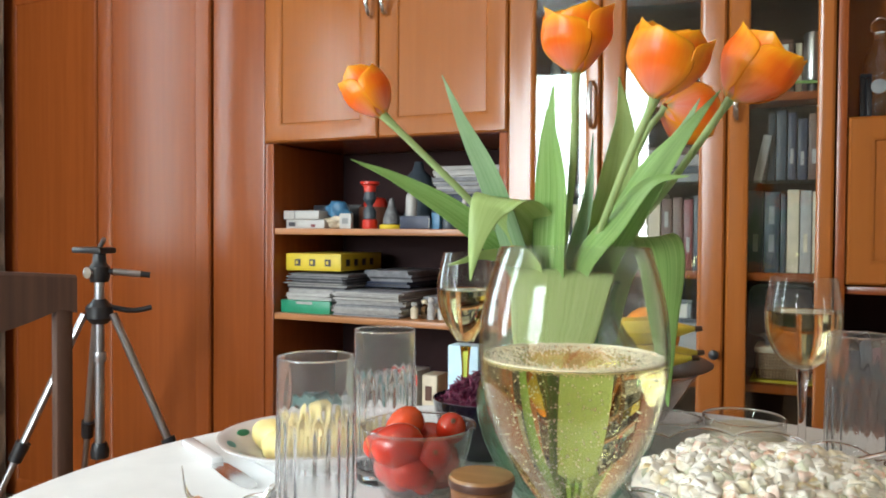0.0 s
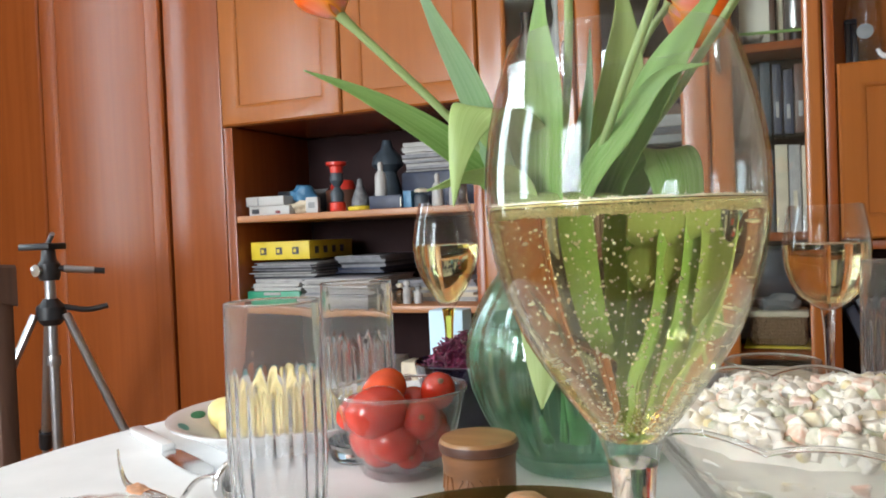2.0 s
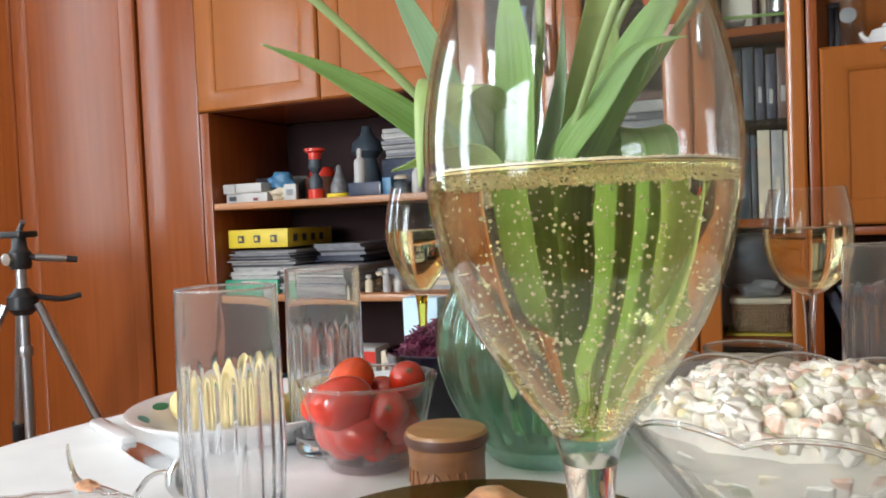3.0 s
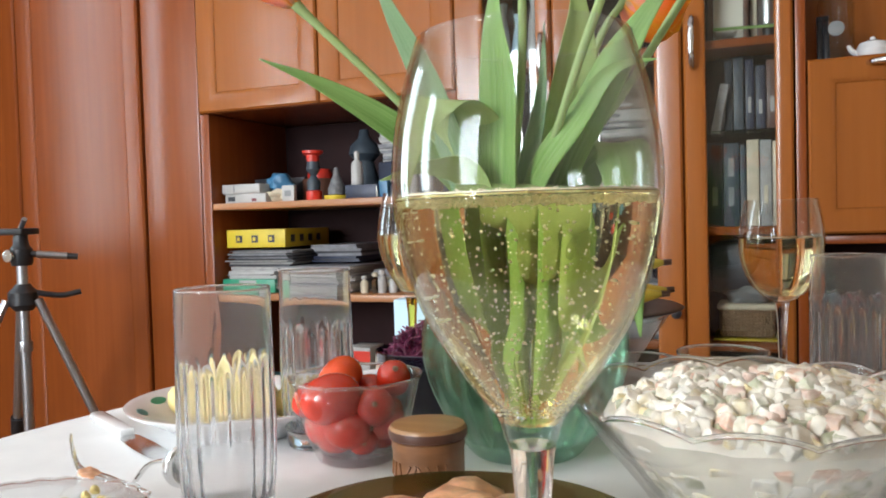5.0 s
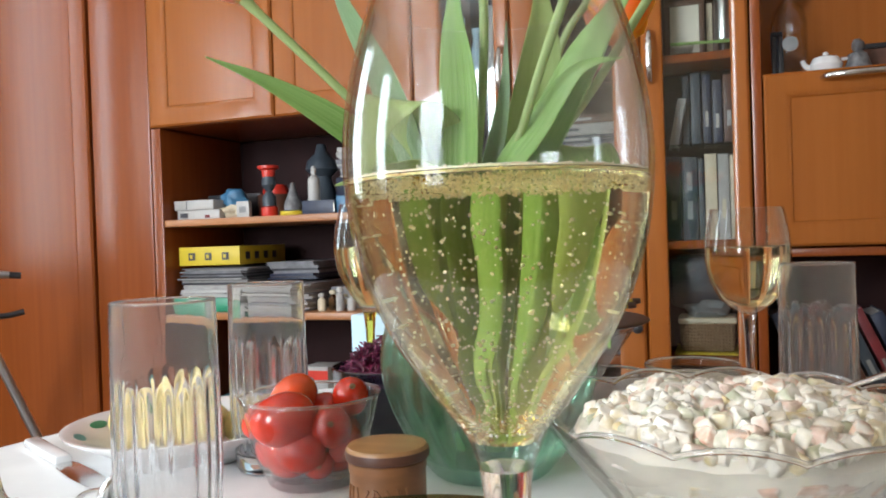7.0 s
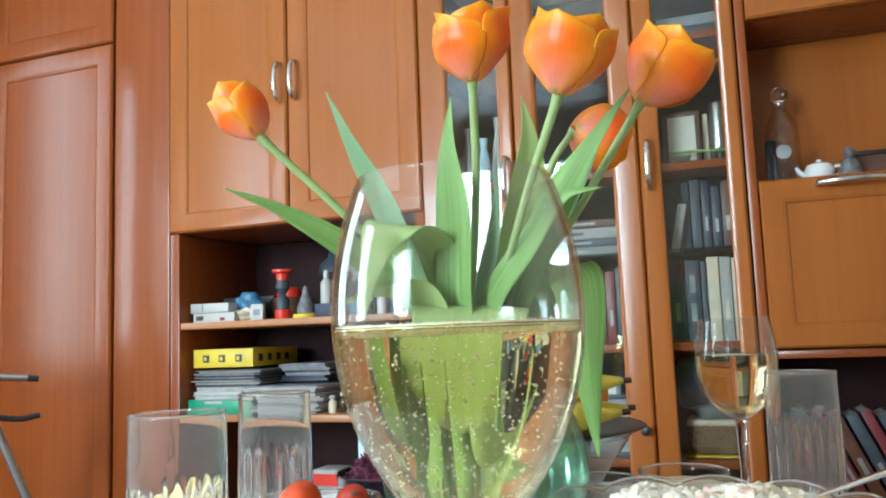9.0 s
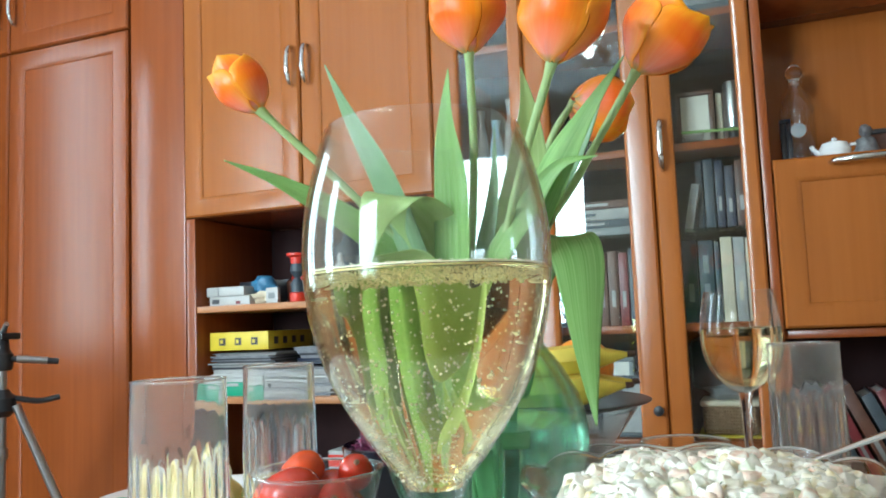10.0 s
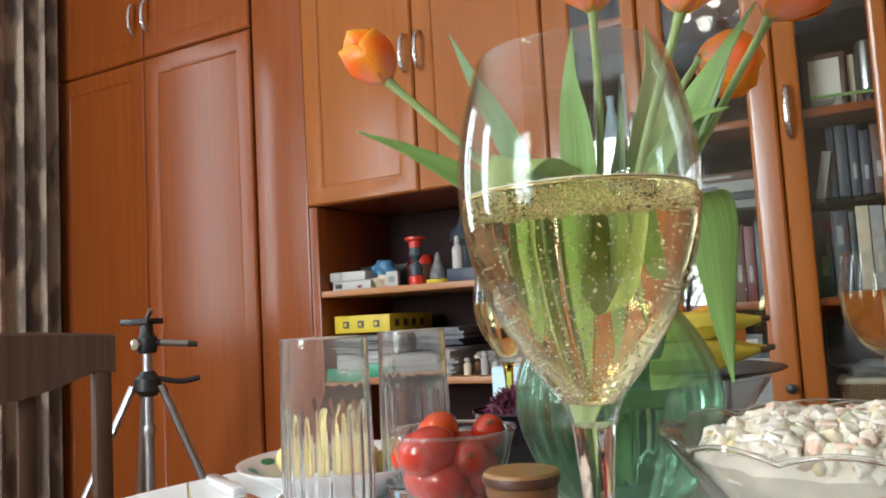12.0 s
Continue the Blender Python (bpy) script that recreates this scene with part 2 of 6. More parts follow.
M["leaf"] = leaf_mat("tulip_leaf", (0.19, 0.37, 0.08), (0.35, 0.54, 0.18))
M["leaf2"] = leaf_mat("pale_tulip_leaf", (0.38, 0.53, 0.17), (0.5, 0.64, 0.26))
M["leaf3"] = leaf_mat("grey_green_leaf", (0.23, 0.4, 0.19), (0.36, 0.52, 0.3))
M["leaf4"] = leaf_mat("pale_broad_leaf", (0.37, 0.48, 0.17), (0.47, 0.57, 0.24))
M["stem"] = leaf_mat("tulip_stem", (0.38, 0.52, 0.2), (0.46, 0.58, 0.27))
M["tomato"] = plain("tomato_skin", (0.5, 0.026, 0.008), 0.16, 0, 0.2, 25, 0.02, 0.5, 0.15)
M["tomato2"] = plain("orange_tomato_skin", (0.58, 0.06, 0.01), 0.16, 0, 0.2, 25, 0.02, 0.5, 0.15)
M["cabbage"] = island_mix("red_cabbage", [(0.22, 0.015, 0.07), (0.14, 0.01, 0.06), (0.32, 0.05, 0.13), (0.2, 0.02, 0.1)], 0.35)
M["salad"] = island_mix("mayonnaise_salad", [(0.78, 0.69, 0.5), (0.78, 0.64, 0.36), (0.8, 0.74, 0.62), (0.5, 0.5, 0.34), (0.78, 0.5, 0.36), (0.8, 0.76, 0.67), (0.77, 0.67, 0.45), (0.8, 0.76, 0.67), (0.6, 0.6, 0.44), (0.79, 0.58, 0.47), (0.8, 0.74, 0.64), (0.79, 0.71, 0.57)], 0.38, dressing=(0.8, 0.75, 0.66))
M["mayo"] = plain("mayonnaise", (0.79, 0.73, 0.62), 0.35, 0, 0.1, 60, 0.4, 0.2, 0.2)
M["herb"] = plain("dill", (0.03, 0.08, 0.02), 0.5)
M["potato"] = plain("boiled_potato", (0.74, 0.6, 0.24), 0.5, 0, 0.1, 50, 0.2, 0.1, 0.2)
M["fish"] = plain("pink_salmon", (0.7, 0.36, 0.2), 0.32, 0, 0.25, 90, 0.6, 0.3, 0.2)
M["banana"] = plain("banana_skin", (0.68, 0.47, 0.05), 0.5, 0, 0.15, 30, 0.1, 0.1)
M["orange"] = plain("orange_peel", (0.82, 0.28, 0.02), 0.45, 0, 0.1, 200, 0.4, 0.1)
M["yellow_card"] = plain("yellow_cardboard", (0.62, 0.47, 0.025), 0.5, 0, 0.06, 30, 0.05)
M["green_folder"] = plain("green_plastic", (0.02, 0.26, 0.14), 0.35, 0, 0.1, 20, 0.03)
M["paper"] = plain("paper", (0.36, 0.35, 0.335), 0.7, 0, 0.12, 60, 0.2)
M["grey_paper"] = plain("grey_paper", (0.2, 0.2, 0.215), 0.65, 0, 0.2, 40, 0.2)
M["dark_paper"] = plain("dark_magazine", (0.035, 0.035, 0.042), 0.4, 0, 0.3, 30, 0.1)
M["white"] = plain("white_plastic", (0.42, 0.41, 0.39), 0.4, 0, 0.04, 40, 0.03)
M["red"] = plain("red_plastic", (0.55, 0.03, 0.015), 0.35, 0, 0.08, 40, 0.03)
M["blue"] = plain("blue_plastic", (0.05, 0.17, 0.3), 0.4, 0, 0.15, 40, 0.05)
M["navy"] = plain("navy_card", (0.015, 0.022, 0.05), 0.45, 0, 0.2, 30, 0.05)
M["teal"] = plain("teal_card", (0.07, 0.26, 0.25), 0.5, 0, 0.15, 30, 0.05)
M["lightblue"] = plain("pale_blue_card", (0.42, 0.58, 0.68), 0.5, 0, 0.06, 30, 0.03)
M["cream"] = plain("cream_card", (0.6, 0.52, 0.38), 0.55, 0, 0.1, 30, 0.08)
M["brown"] = plain("brown_cover", (0.09, 0.035, 0.02), 0.45, 0, 0.2, 30, 0.08)
M["maroon"] = plain("maroon_cover", (0.16, 0.02, 0.025), 0.4, 0, 0.15, 30, 0.08)
M["slate"] = plain("slate_cover", (0.04, 0.055, 0.07), 0.45, 0, 0.15, 30, 0.08)
M["grey"] = plain("grey_cover", (0.22, 0.23, 0.23), 0.5, 0, 0.12, 30, 0.08)
M["steel"] = plain("brushed_steel", (0.5, 0.5, 0.5), 0.3, 1.0, 0.05, 90, 0.05)
M["stone_fig"] = plain("grey_pottery", (0.13, 0.13, 0.135), 0.5, 0, 0.35, 70, 0.3)
M["amber"] = glass("amber_glass", (0.75, 0.5, 0.3), 1.45)
M["shade"] = plain("opal_glass", (0.82, 0.8, 0.75), 0.25, 0, 0.03, 20, 0.0, 0.3)
sn = M["shade"].node_tree.nodes["Principled BSDF"]
sn.inputs["Emission Color"].default_value, sn.inputs["Emission Strength"].default_value = (1.0, 0.92, 0.78, 1), 11.0  # the lamps are on
# tumbler glass: a little white translucency adds a bright haze over dark refraction
gm = M["glass"].copy()
gm.name = "hazed_tumbler_glass"
gn, gk = gm.node_tree.nodes, gm.node_tree.links
gtl, gms = gn.new("ShaderNodeBsdfTranslucent"), gn.new("ShaderNodeMixShader")
gtl.inputs["Color"].default_value = (0.9, 0.93, 0.95, 1)
gms.inputs["Fac"].default_value = 0.055
gk.new(gn["Principled BSDF"].outputs["BSDF"], gms.inputs[1])
gk.new(gtl.outputs["BSDF"], gms.inputs[2])
gk.new(gms.outputs["Shader"], gn["Material Output"].inputs["Surface"])
M["tumbler"] = gm
M["rug"] = rug_mat("woven_wall_rug")
M["woven"] = woven_mat("wicker")
M["photo"] = plain("pale_photo_paper", (0.66, 0.62, 0.52), 0.4, 0, 0.08, 14, 0.03)


# ---- mesh helpers ----
def box(bm, x0, x1, y0, y1, z0, z1, bev=0.0, m=None, seg=2):
    vs = [bm.verts.new((x, y, z)) for x in (x0, x1) for y in (y0, y1) for z in (z0, z1)]
    fs = [bm.faces.new([vs[i] for i in q]) for q in ((0, 1, 3, 2), (4, 6, 7, 5), (0, 4, 5, 1), (2, 3, 7, 6), (0, 2, 6, 4), (1, 5, 7, 3))]
    if bev:
        es = list({e for f in fs for e in f.edges})
        r = bmesh.ops.bevel(bm, geom=es, offset=bev, segments=seg, affect="EDGES", profile=0.5)
        vs = list({v for f in r["faces"] for v in f.verts} | {v for v in vs if v.is_valid})
    if m is not None:
        bmesh.ops.transform(bm, matrix=m, verts=[v for v in vs if v.is_valid])
    return bm


def ring_mesh(bm, rings, closed_start=True, closed_end=True):
    rows = [[bm.verts.new(p) for p in r] for r in rings]
    k = len(rings[0])
    for a, b in zip(rows, rows[1:]):
        for i in range(k):
            bm.faces.new((a[i], a[(i + 1) % k], b[(i + 1) % k], b[i]))
    if closed_start:
        bm.faces.new(rows[0][::-1])
    if closed_end:
        bm.faces.new(rows[-1])
    return bm


def lathe(bm, prof, at=(0, 0, 0), seg=40, mod=None, m=None):
    rings = []
    for r, z in prof:
        r = max(r, 1e-5)
        ring = []
        for i in range(seg):
            a = 2 * math.pi * i / seg
            rr, zz = mod(a, r, z) if mod else (r, z)
            p = Vector((rr * math.cos(a), rr * math.sin(a), zz))
            ring.append((m @ p if m is not None else p) + Vector(at))
        rings.append(ring)
    return ring_mesh(bm, rings)


def spline(pts, n):
    ps = [Vector(p) for p in pts]
    ps = [ps[0] * 2 - ps[1]] + ps + [ps[-1] * 2 - ps[-2]]
    out = []
    segs = len(ps) - 3
    for i in range(n + 1):
        u = i / n * segs
        k = min(int(u), segs - 1)
        t = u - k
        a, b, c, d = ps[k:k + 4]
        out.append(0.5 * ((2 * b) + (c - a) * t + (2 * a - 5 * b + 4 * c - d) * t * t + (3 * b - a - 3 * c + d) * t ** 3))
    return out


def sweep(bm, pts, radius, seg=10, n=12, flat=1.0):
    """A tube along a smooth line; radius is a number or a function of 0..1."""
    line = spline(pts, n) if len(pts) > 2 else [Vector(pts[0]).lerp(Vector(pts[-1]), i / n) for i in range(n + 1)]
    up = Vector((0, 0, 1))
    rings = []
    for i, p in enumerate(line):
        d = (line[min(i + 1, n)] - line[max(i - 1, 0)]).normalized()
        s = d.cross(up if abs(d.z) < 0.95 else Vector((1, 0, 0))).normalized()
        t = s.cross(d)
        r = radius(i / n) if callable(radius) else radius
        rings.append([p + s * (r * math.cos(a)) + t * (r * flat * math.sin(a)) for a in (2 * math.pi * j / seg for j in range(seg))])
    return ring_mesh(bm, rings)


def rod(bm, a, b, r, r2=None, seg=12):
    a, b = Vector(a), Vector(b)
    r2 = r if r2 is None else r2
    return sweep(bm, [a, b], lambda t: r + (r2 - r) * t, seg, 1)


def blob(bm, at, size, turn=(0, 0, 0), sub=2, rough=0.0, seed=0):
    m = Matrix.LocRotScale(at, Euler(turn), size)
    r = bmesh.ops.create_icosphere(bm, subdivisions=sub, radius=1.0)
    for v in r["verts"]:
        if rough:
            v.co *= 1 + rough * noise.noise(v.co * 1.7 + Vector((seed, seed * 0.3, 0)))
        v.co = m @ v.co
    return bm


def thing(name, at, label, category, group="", kind=""):
    ob = new(name)
    ob.location = at
    ob.empty_display_size = 0.05
    return tagged(ob, label, category, group, kind)


def root_of(ob):
    while ob.parent:
        ob = ob.parent
    return ob


def part(name, bm, mat, parent=None, label="", angle=38, solid=0.0, sub=0):
    """Links a mesh whose points are in world metres, under its thing or part."""
    bmesh.ops.recalc_face_normals(bm, faces=bm.faces)
    if parent is not None:
        bmesh.ops.translate(bm, verts=bm.verts, vec=-Vector(root_of(parent).location))
    me = bpy.data.meshes.new(name)
    bm.to_mesh(me)
    bm.free()
    me.materials.append(M[mat])
    for p in me.polygons:
        p.use_smooth = True
    me.set_sharp_from_angle(angle=radians(angle))
    ob = new(name, me)
    ob.parent = parent
    if solid:
        s = ob.modifiers.new("thickness", "SOLIDIFY")
        s.thickness, s.offset = solid, 0
    if sub:
        s = ob.modifiers.new("smooth", "SUBSURF")
        s.levels = s.render_levels = sub
    if label:
        ob["label"] = label
    return ob


def ico(sub):
    """Points and faces of a unit icosphere, to be copied into swarms."""
    bm = bmesh.new()
    bmesh.ops.create_icosphere(bm, subdivisions=sub, radius=1.0)
    out = np.array([v.co for v in bm.verts]), np.array([[v.index for v in f.verts] for f in bm.faces])
    bm.free()
    return out


def swarm(name, clouds, faces, mat, parent, label="", angle=180):
    """Many small bodies with the same faces, joined in one mesh under their thing."""
    n = len(clouds[0])
    pts = np.concatenate(clouds) - np.array(root_of(parent).location)
    me = bpy.data.meshes.new(name)
    me.from_pydata(pts.tolist(), [], np.concatenate([faces + n * i for i in range(len(clouds))]).tolist())
    me.materials.append(M[mat])
    for p in me.polygons:
        p.use_smooth = True
    me.set_sharp_from_angle(angle=radians(angle))
    ob = new(name, me)
    ob.parent = parent
    if label:
        ob["label"] = label
    return tagged(ob, kind="stuff")


def boxpart(name, b, mat, parent=None, bev=0.002, label="", m=None):
    return part(name, box(bmesh.new(), *b, bev, m), mat, parent, label)


def structure(name, b, mat, label):
    return tagged(boxpart(name, b, mat, None, 0), label, name.split("_")[0], kind="structure")


# ---- room ----
structure("floor", (-2.7, 2.3, -2.3, 2.7, -0.1, 0.0), "floor", "brown wooden parquet floor under the table")
structure("ceiling", (-2.7, 2.3, -2.3, 2.7, 2.62, 2.72), "ceil", "plain white painted ceiling")
structure("wall_north", (-2.7, 2.3, 2.42, 2.55, 0, 2.62), "wall", "beige wall behind the wooden wall unit")
bm = bmesh.new()
(A0, A1), (B0, B1) = (w[:2] for w in SIDE)
for b in ((BACK_Y, B0, 0, 2.62), (B1, A0, 0, 2.62), (A1, 2.42, 0, 2.62), (A0, A1, 0, WIN_Z0), (A0, A1, WIN_Z1, 2.62), (B0, B1, 0, WIN_Z0), (B0, B1, WIN_Z1, 2.62)):
    box(bm, -2.62, -2.47, b[0], b[1], b[2], b[3])
tagged(part("wall_west", bm, "wall"), "beige wall with two narrow windows beside the wardrobe", "wall", kind="structure")
structure("wall_east", (2.0, 2.15, BACK_Y, 2.42, 0, 2.62), "wall", "beige wall closing the room")
bm = bmesh.new()
for b in ((-2.62, WIN_X0, 0, 2.62), (WIN_X1, 2.15, 0, 2.62), (WIN_X0, WIN_X1, 0, WIN_Z0), (WIN_X0, WIN_X1, WIN_Z1, 2.62)):
    box(bm, b[0], b[1], BACK_Y - 0.2, BACK_Y, b[2], b[3])
tagged(part("wall_south", bm, "wall"), "beige wall with a window", "wall", kind="structure")


def window(name, x0, x1, z0, z1, n, label, west=False):
    """A framed window along x in the south wall, or along y in the west wall. Depths run inwards from the wall's face."""
    def bx(nm, a, b, c, d, e, f, mat, bev):
        return boxpart(nm, (-2.47 + c, -2.47 + d, a, b, e, f) if west else (a, b, BACK_Y + c, BACK_Y + d, e, f), mat, w, bev)
    w = thing(name, (-2.5, x0, z0) if west else (x0, BACK_Y - 0.1, z0), label, "window", kind="structure")
    for a, b, c, d in ((x0, x1, z0, z0 + 0.06), (x0, x1, z1 - 0.06, z1), (x0, x0 + 0.06, z0 + 0.06, z1 - 0.06), (x1 - 0.06, x1, z0 + 0.06, z1 - 0.06)):
        bx("window_frame", a, b, -0.1, -0.04, c, d, "frame_white", 0.004)
    wd = (x1 - x0 - 0.12) / n
    for i in range(n):
        a = x0 + 0.06 + wd * i
        if i:
            bx("mullion", a - 0.03, a + 0.03, -0.09, -0.045, z0 + 0.06, z1 - 0.06, "frame_white", 0.004)
        bx("pane", a + (0.03 if i else 0), a + wd - (0.03 if i < n - 1 else 0), -0.07, -0.064, z0 + 0.06, z1 - 0.06, "pane", 0).visible_shadow = False
    bx("window_sill", x0 - 0.05, x1 + 0.05, 0.002, 0.12, z0 - 0.03, z0, "frame_white", 0.006)
    return w


window("window_1", WIN_X0, WIN_X1, WIN_Z0, WIN_Z1, 2, "white framed window with two bright panes")
window("window_2", A0, A1, WIN_Z0, WIN_Z1, 1, "narrow white framed side window by the curtain", True)
window("window_3", B0, B1, WIN_Z0, WIN_Z1, 1, "narrow white framed side window", True)


# bare branches outside
tree = thing("tree", (-1.3, BACK_Y - 0.45, 0), "bare dark branches outside the window", "tree")
bm = bmesh.new()
sweep(bm, [(-1.25, BACK_Y - 0.45, 0), (-1.3, BACK_Y - 0.44, 0.6), (-1.22, BACK_Y - 0.45, 1.1)], lambda t: 0.03 - 0.014 * t, 8, 8)
part("trunk", bm, "bark", tree)
rb = random.Random(5)
for i in range(9):
    bm = bmesh.new()
    p = Vector((-1.24 + rb.uniform(-0.03, 0.03), BACK_Y - 0.45, 0.85 + 0.05 * i))
    q = p + Vector((rb.uniform(-0.5, 0.5), rb.uniform(-0.05, 0.05), rb.uniform(0.1, 0.35)))
    mid = (p + q) / 2 + Vector((0, 0, rb.uniform(-0.06, 0.06)))
    sweep(bm, [p, mid, q], lambda t: 0.011 - 0.008 * t, 6, 6)
    for j in range(6):
        a = p.lerp(q, rb.uniform(0.3, 1.0))
        sweep(bm, [a, a + Vector((rb.uniform(-0.12, 0.12), 0.01, rb.uniform(0.0, 0.12))), a + Vector((rb.uniform(-0.22, 0.22), 0, rb.uniform(0.02, 0.2)))], lambda t: 0.004 - 0.003 * t, 5, 5)
    part("branch", bm, "bark", tree)

FY = 1.972  # front plane of the wall unit's doors


def bow_handle(parent, x, y, z, length, upright=True, out=0.03, r=0.006):
    """A bowed chrome bar handle that starts at x, z and stands out from the plane y."""
    bm = bmesh.new()
    pts = [(0, 0.0), (0.06, 0.6), (0.3, 1.0), (0.7, 1.0), (0.94, 0.6), (1, 0.0)]
    line = [(x, y - o * out, z + u * length) if upright else (x + u * length, y - o * out, z) for u, o in pts]
    sweep(bm, line, lambda t: r * (0.75 + 0.35 * math.sin(math.pi * t)), 10, 18)
    part("handle", bm, "chrome", parent, "bowed chrome handle")


def framed_door(parent, x0, x1, z0, z1, st, name="door", panel="panel", left=None, right=None, y=FY, rail=None, frame_mat="panel"):
    """A frame of stiles and rails with a recessed panel or a glass pane."""
    lf, rt, rl = left or st, right or st, rail or st
    bm = bmesh.new()
    quad = lambda a, b, c, d, yy: [bm.verts.new(q) for q in ((a, yy, c), (b, yy, c), (b, yy, d), (a, yy, d))]
    loops = [quad(x0, x1, z0, z1, y + 0.022), quad(x0, x1, z0, z1, y + 0.005), quad(x0 + 0.005, x1 - 0.005, z0 + 0.005, z1 - 0.005, y),
             quad(x0 + lf - 0.012, x1 - rt + 0.012, z0 + rl - 0.012, z1 - rl + 0.012, y), quad(x0 + lf - 0.003, x1 - rt + 0.003, z0 + rl - 0.003, z1 - rl + 0.003, y + 0.004), quad(x0 + lf, x1 - rt, z0 + rl, z1 - rl, y + 0.008), quad(x0 + lf, x1 - rt, z0 + rl, z1 - rl, y + 0.022)]
    for p, q in zip(loops, loops[1:] + loops[:1]):
        for i in range(4):
            bm.faces.new((p[i], p[(i + 1) % 4], q[(i + 1) % 4], q[i]))
    dr = part(name, bm, frame_mat, parent)
    if panel == "pane":
        boxpart("pane", (x0 + lf, x1 - rt, y + 0.010, y + 0.014, z0 + rl, z1 - rl), "pane", dr, 0, "clear glass pane").visible_shadow = False
    else:
        boxpart("door_panel", (x0 + lf, x1 - rt, y + 0.008, y + 0.018, z0 + rl, z1 - rl), panel, dr, 0)
    return dr


# ---- wardrobe ----
wr = thing("wardrobe", (-1.95, 2.2, 0), "tall cherry wood wardrobe with closed panelled doors", "wardrobe")
bm = bmesh.new()
for b in ((-2.45, -2.43, 0.0, 2.5), (-1.53, -1.512, 0.0, 2.5), (-2.43, -1.53, 2.48, 2.5), (-2.43, -1.53, 0.05, 0.07), (-2.43, -1.53, 1.835, 1.85)):
    box(bm, b[0], b[1], FY + 0.024, 2.41, b[2], b[3], 0)
part("body", bm, "wood", wr)
boxpart("back_panel", (-2.43, -1.53, 2.4, 2.408, 0.07, 2.48), "back", wr, 0)
boxpart("plinth", (-2.45, -1.512, FY + 0.05, FY + 0.07, 0.0, 0.05), "wood", wr, 0)
for x0, x1 in ((-2.446, -1.995), (-1.99, -1.516)):
    framed_door(wr, x0, x1, 0.06, 1.842, 0.062, "lower_door", "wood", frame_mat="wood")
    d = framed_door(wr, x0, x1, 1.848, 2.49, 0.062, "upper_door", "wood", frame_mat="wood")
    bow_handle(d, x1 - 0.03 if x0 < -2.1 else x0 + 0.03, FY, 1.93, 0.11)

# filler panel between wardrobe and shelves
boxpart("filler_panel", (-1.508, -1.316, FY + 0.006, FY + 0.03, 0.0, 2.5), "wood", wr, 0.004)

# ---- open shelves under a wall cabinet ----
su = thing("shelf_unit", (-0.93, 2.2, 0), "open cherry wood shelves full of papers and small things", "shelf")
boxpart("side_panel", (-1.314, -1.284, FY + 0.008, 2.41, 0, 1.256), "wood", su, 0.002)
boxpart("side_panel", (-0.58, -0.556, FY + 0.008, 2.41, 0, 1.256), "wood", su, 0.002)
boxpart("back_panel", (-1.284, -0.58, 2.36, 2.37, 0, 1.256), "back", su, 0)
SH1, SH2, SH3 = 1.01, 0.762, 0.42
for z in (SH1, SH2, SH3):
    boxpart("shelf", (-1.284, -0.58, FY + 0.012, 2.36, z - 0.018, z), "shelf", su, 0.002)
for x0, x1 in ((-1.282, -0.933), (-0.929, -0.582)):
    framed_door(su, x0, x1, 0.05, SH3 - 0.022, 0.05, "lower_door")

wc = thing("wall_cabinet", (-0.93, 2.2, 1.258), "cherry wood wall cabinet with two closed doors", "cabinet")
bm = bmesh.new()
for b in ((-1.314, -1.296, 1.258, 2.5), (-0.575, -0.557, 1.258, 2.5), (-1.296, -0.575, 1.258, 1.276), (-1.296, -0.575, 2.482, 2.5)):
    box(bm, b[0], b[1], FY + 0.024, 2.41, b[2], b[3])
part("body", bm, "wood", wc)
for x0, x1, hx in ((-1.313, -0.934, -0.952), (-0.93, -0.558, -0.905)):
    d = framed_door(wc, x0, x1, 1.259, 2.49, 0.06, rail=0.055)
    bow_handle(d, hx, FY, 1.585, 0.108)

# ---- glazed bookcase ----
vc = thing("glazed_bookcase", (-0.18, 2.2, 0), "cherry wood bookcase with three narrow glass doors", "bookcase")
boxpart("side_panel", (-0.555, -0.53, FY + 0.024, 2.41, 0, 2.5), "wood", vc, 0)
boxpart("side_panel", (0.168, 0.188, FY + 0.024, 2.41, 0, 2.5), "wood", vc, 0)
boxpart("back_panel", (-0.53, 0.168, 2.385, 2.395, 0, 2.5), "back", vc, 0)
boxpart("top_panel", (-0.53, 0.168, FY + 0.024, 2.385, 2.48, 2.5), "wood", vc, 0)
VS = (0.42, 0.66, 0.915, 1.125, 1.32, 1.62, 1.9)
for z in VS:
    if z == 1.125:
        boxpart("glass_shelf", (-0.53, 0.168, FY + 0.05, 2.385, z - 0.008, z), "shelfglass", vc, 0, "greenish glass shelf")
    else:
        boxpart("shelf", (-0.53, 0.168, FY + 0.045, 2.385, z - 0.018, z), "wood", vc, 0.001)
boxpart("divider", (-0.325, -0.309, FY + 0.03, 2.385, 0, 2.48), "wood", vc, 0)
boxpart("divider", (-0.04, -0.024, FY + 0.03, 2.385, 0, 2.48), "wood", vc, 0)
dA = framed_door(vc, -0.554, -0.32, 0.06, 2.49, 0.05, "glass_door", "pane", 0.07, 0.036)
dB = framed_door(vc, -0.316, -0.033, 0.06, 2.49, 0.05, "glass_door", "pane", 0.055, 0.058)
dC = framed_door(vc, -0.029, 0.188, 0.06, 2.49, 0.05, "glass_door", "pane", 0.045, 0.035)
bow_handle(dA, -0.337, FY, 1.255, 0.112)
bow_handle(dC, -0.01, FY, 1.255, 0.112)
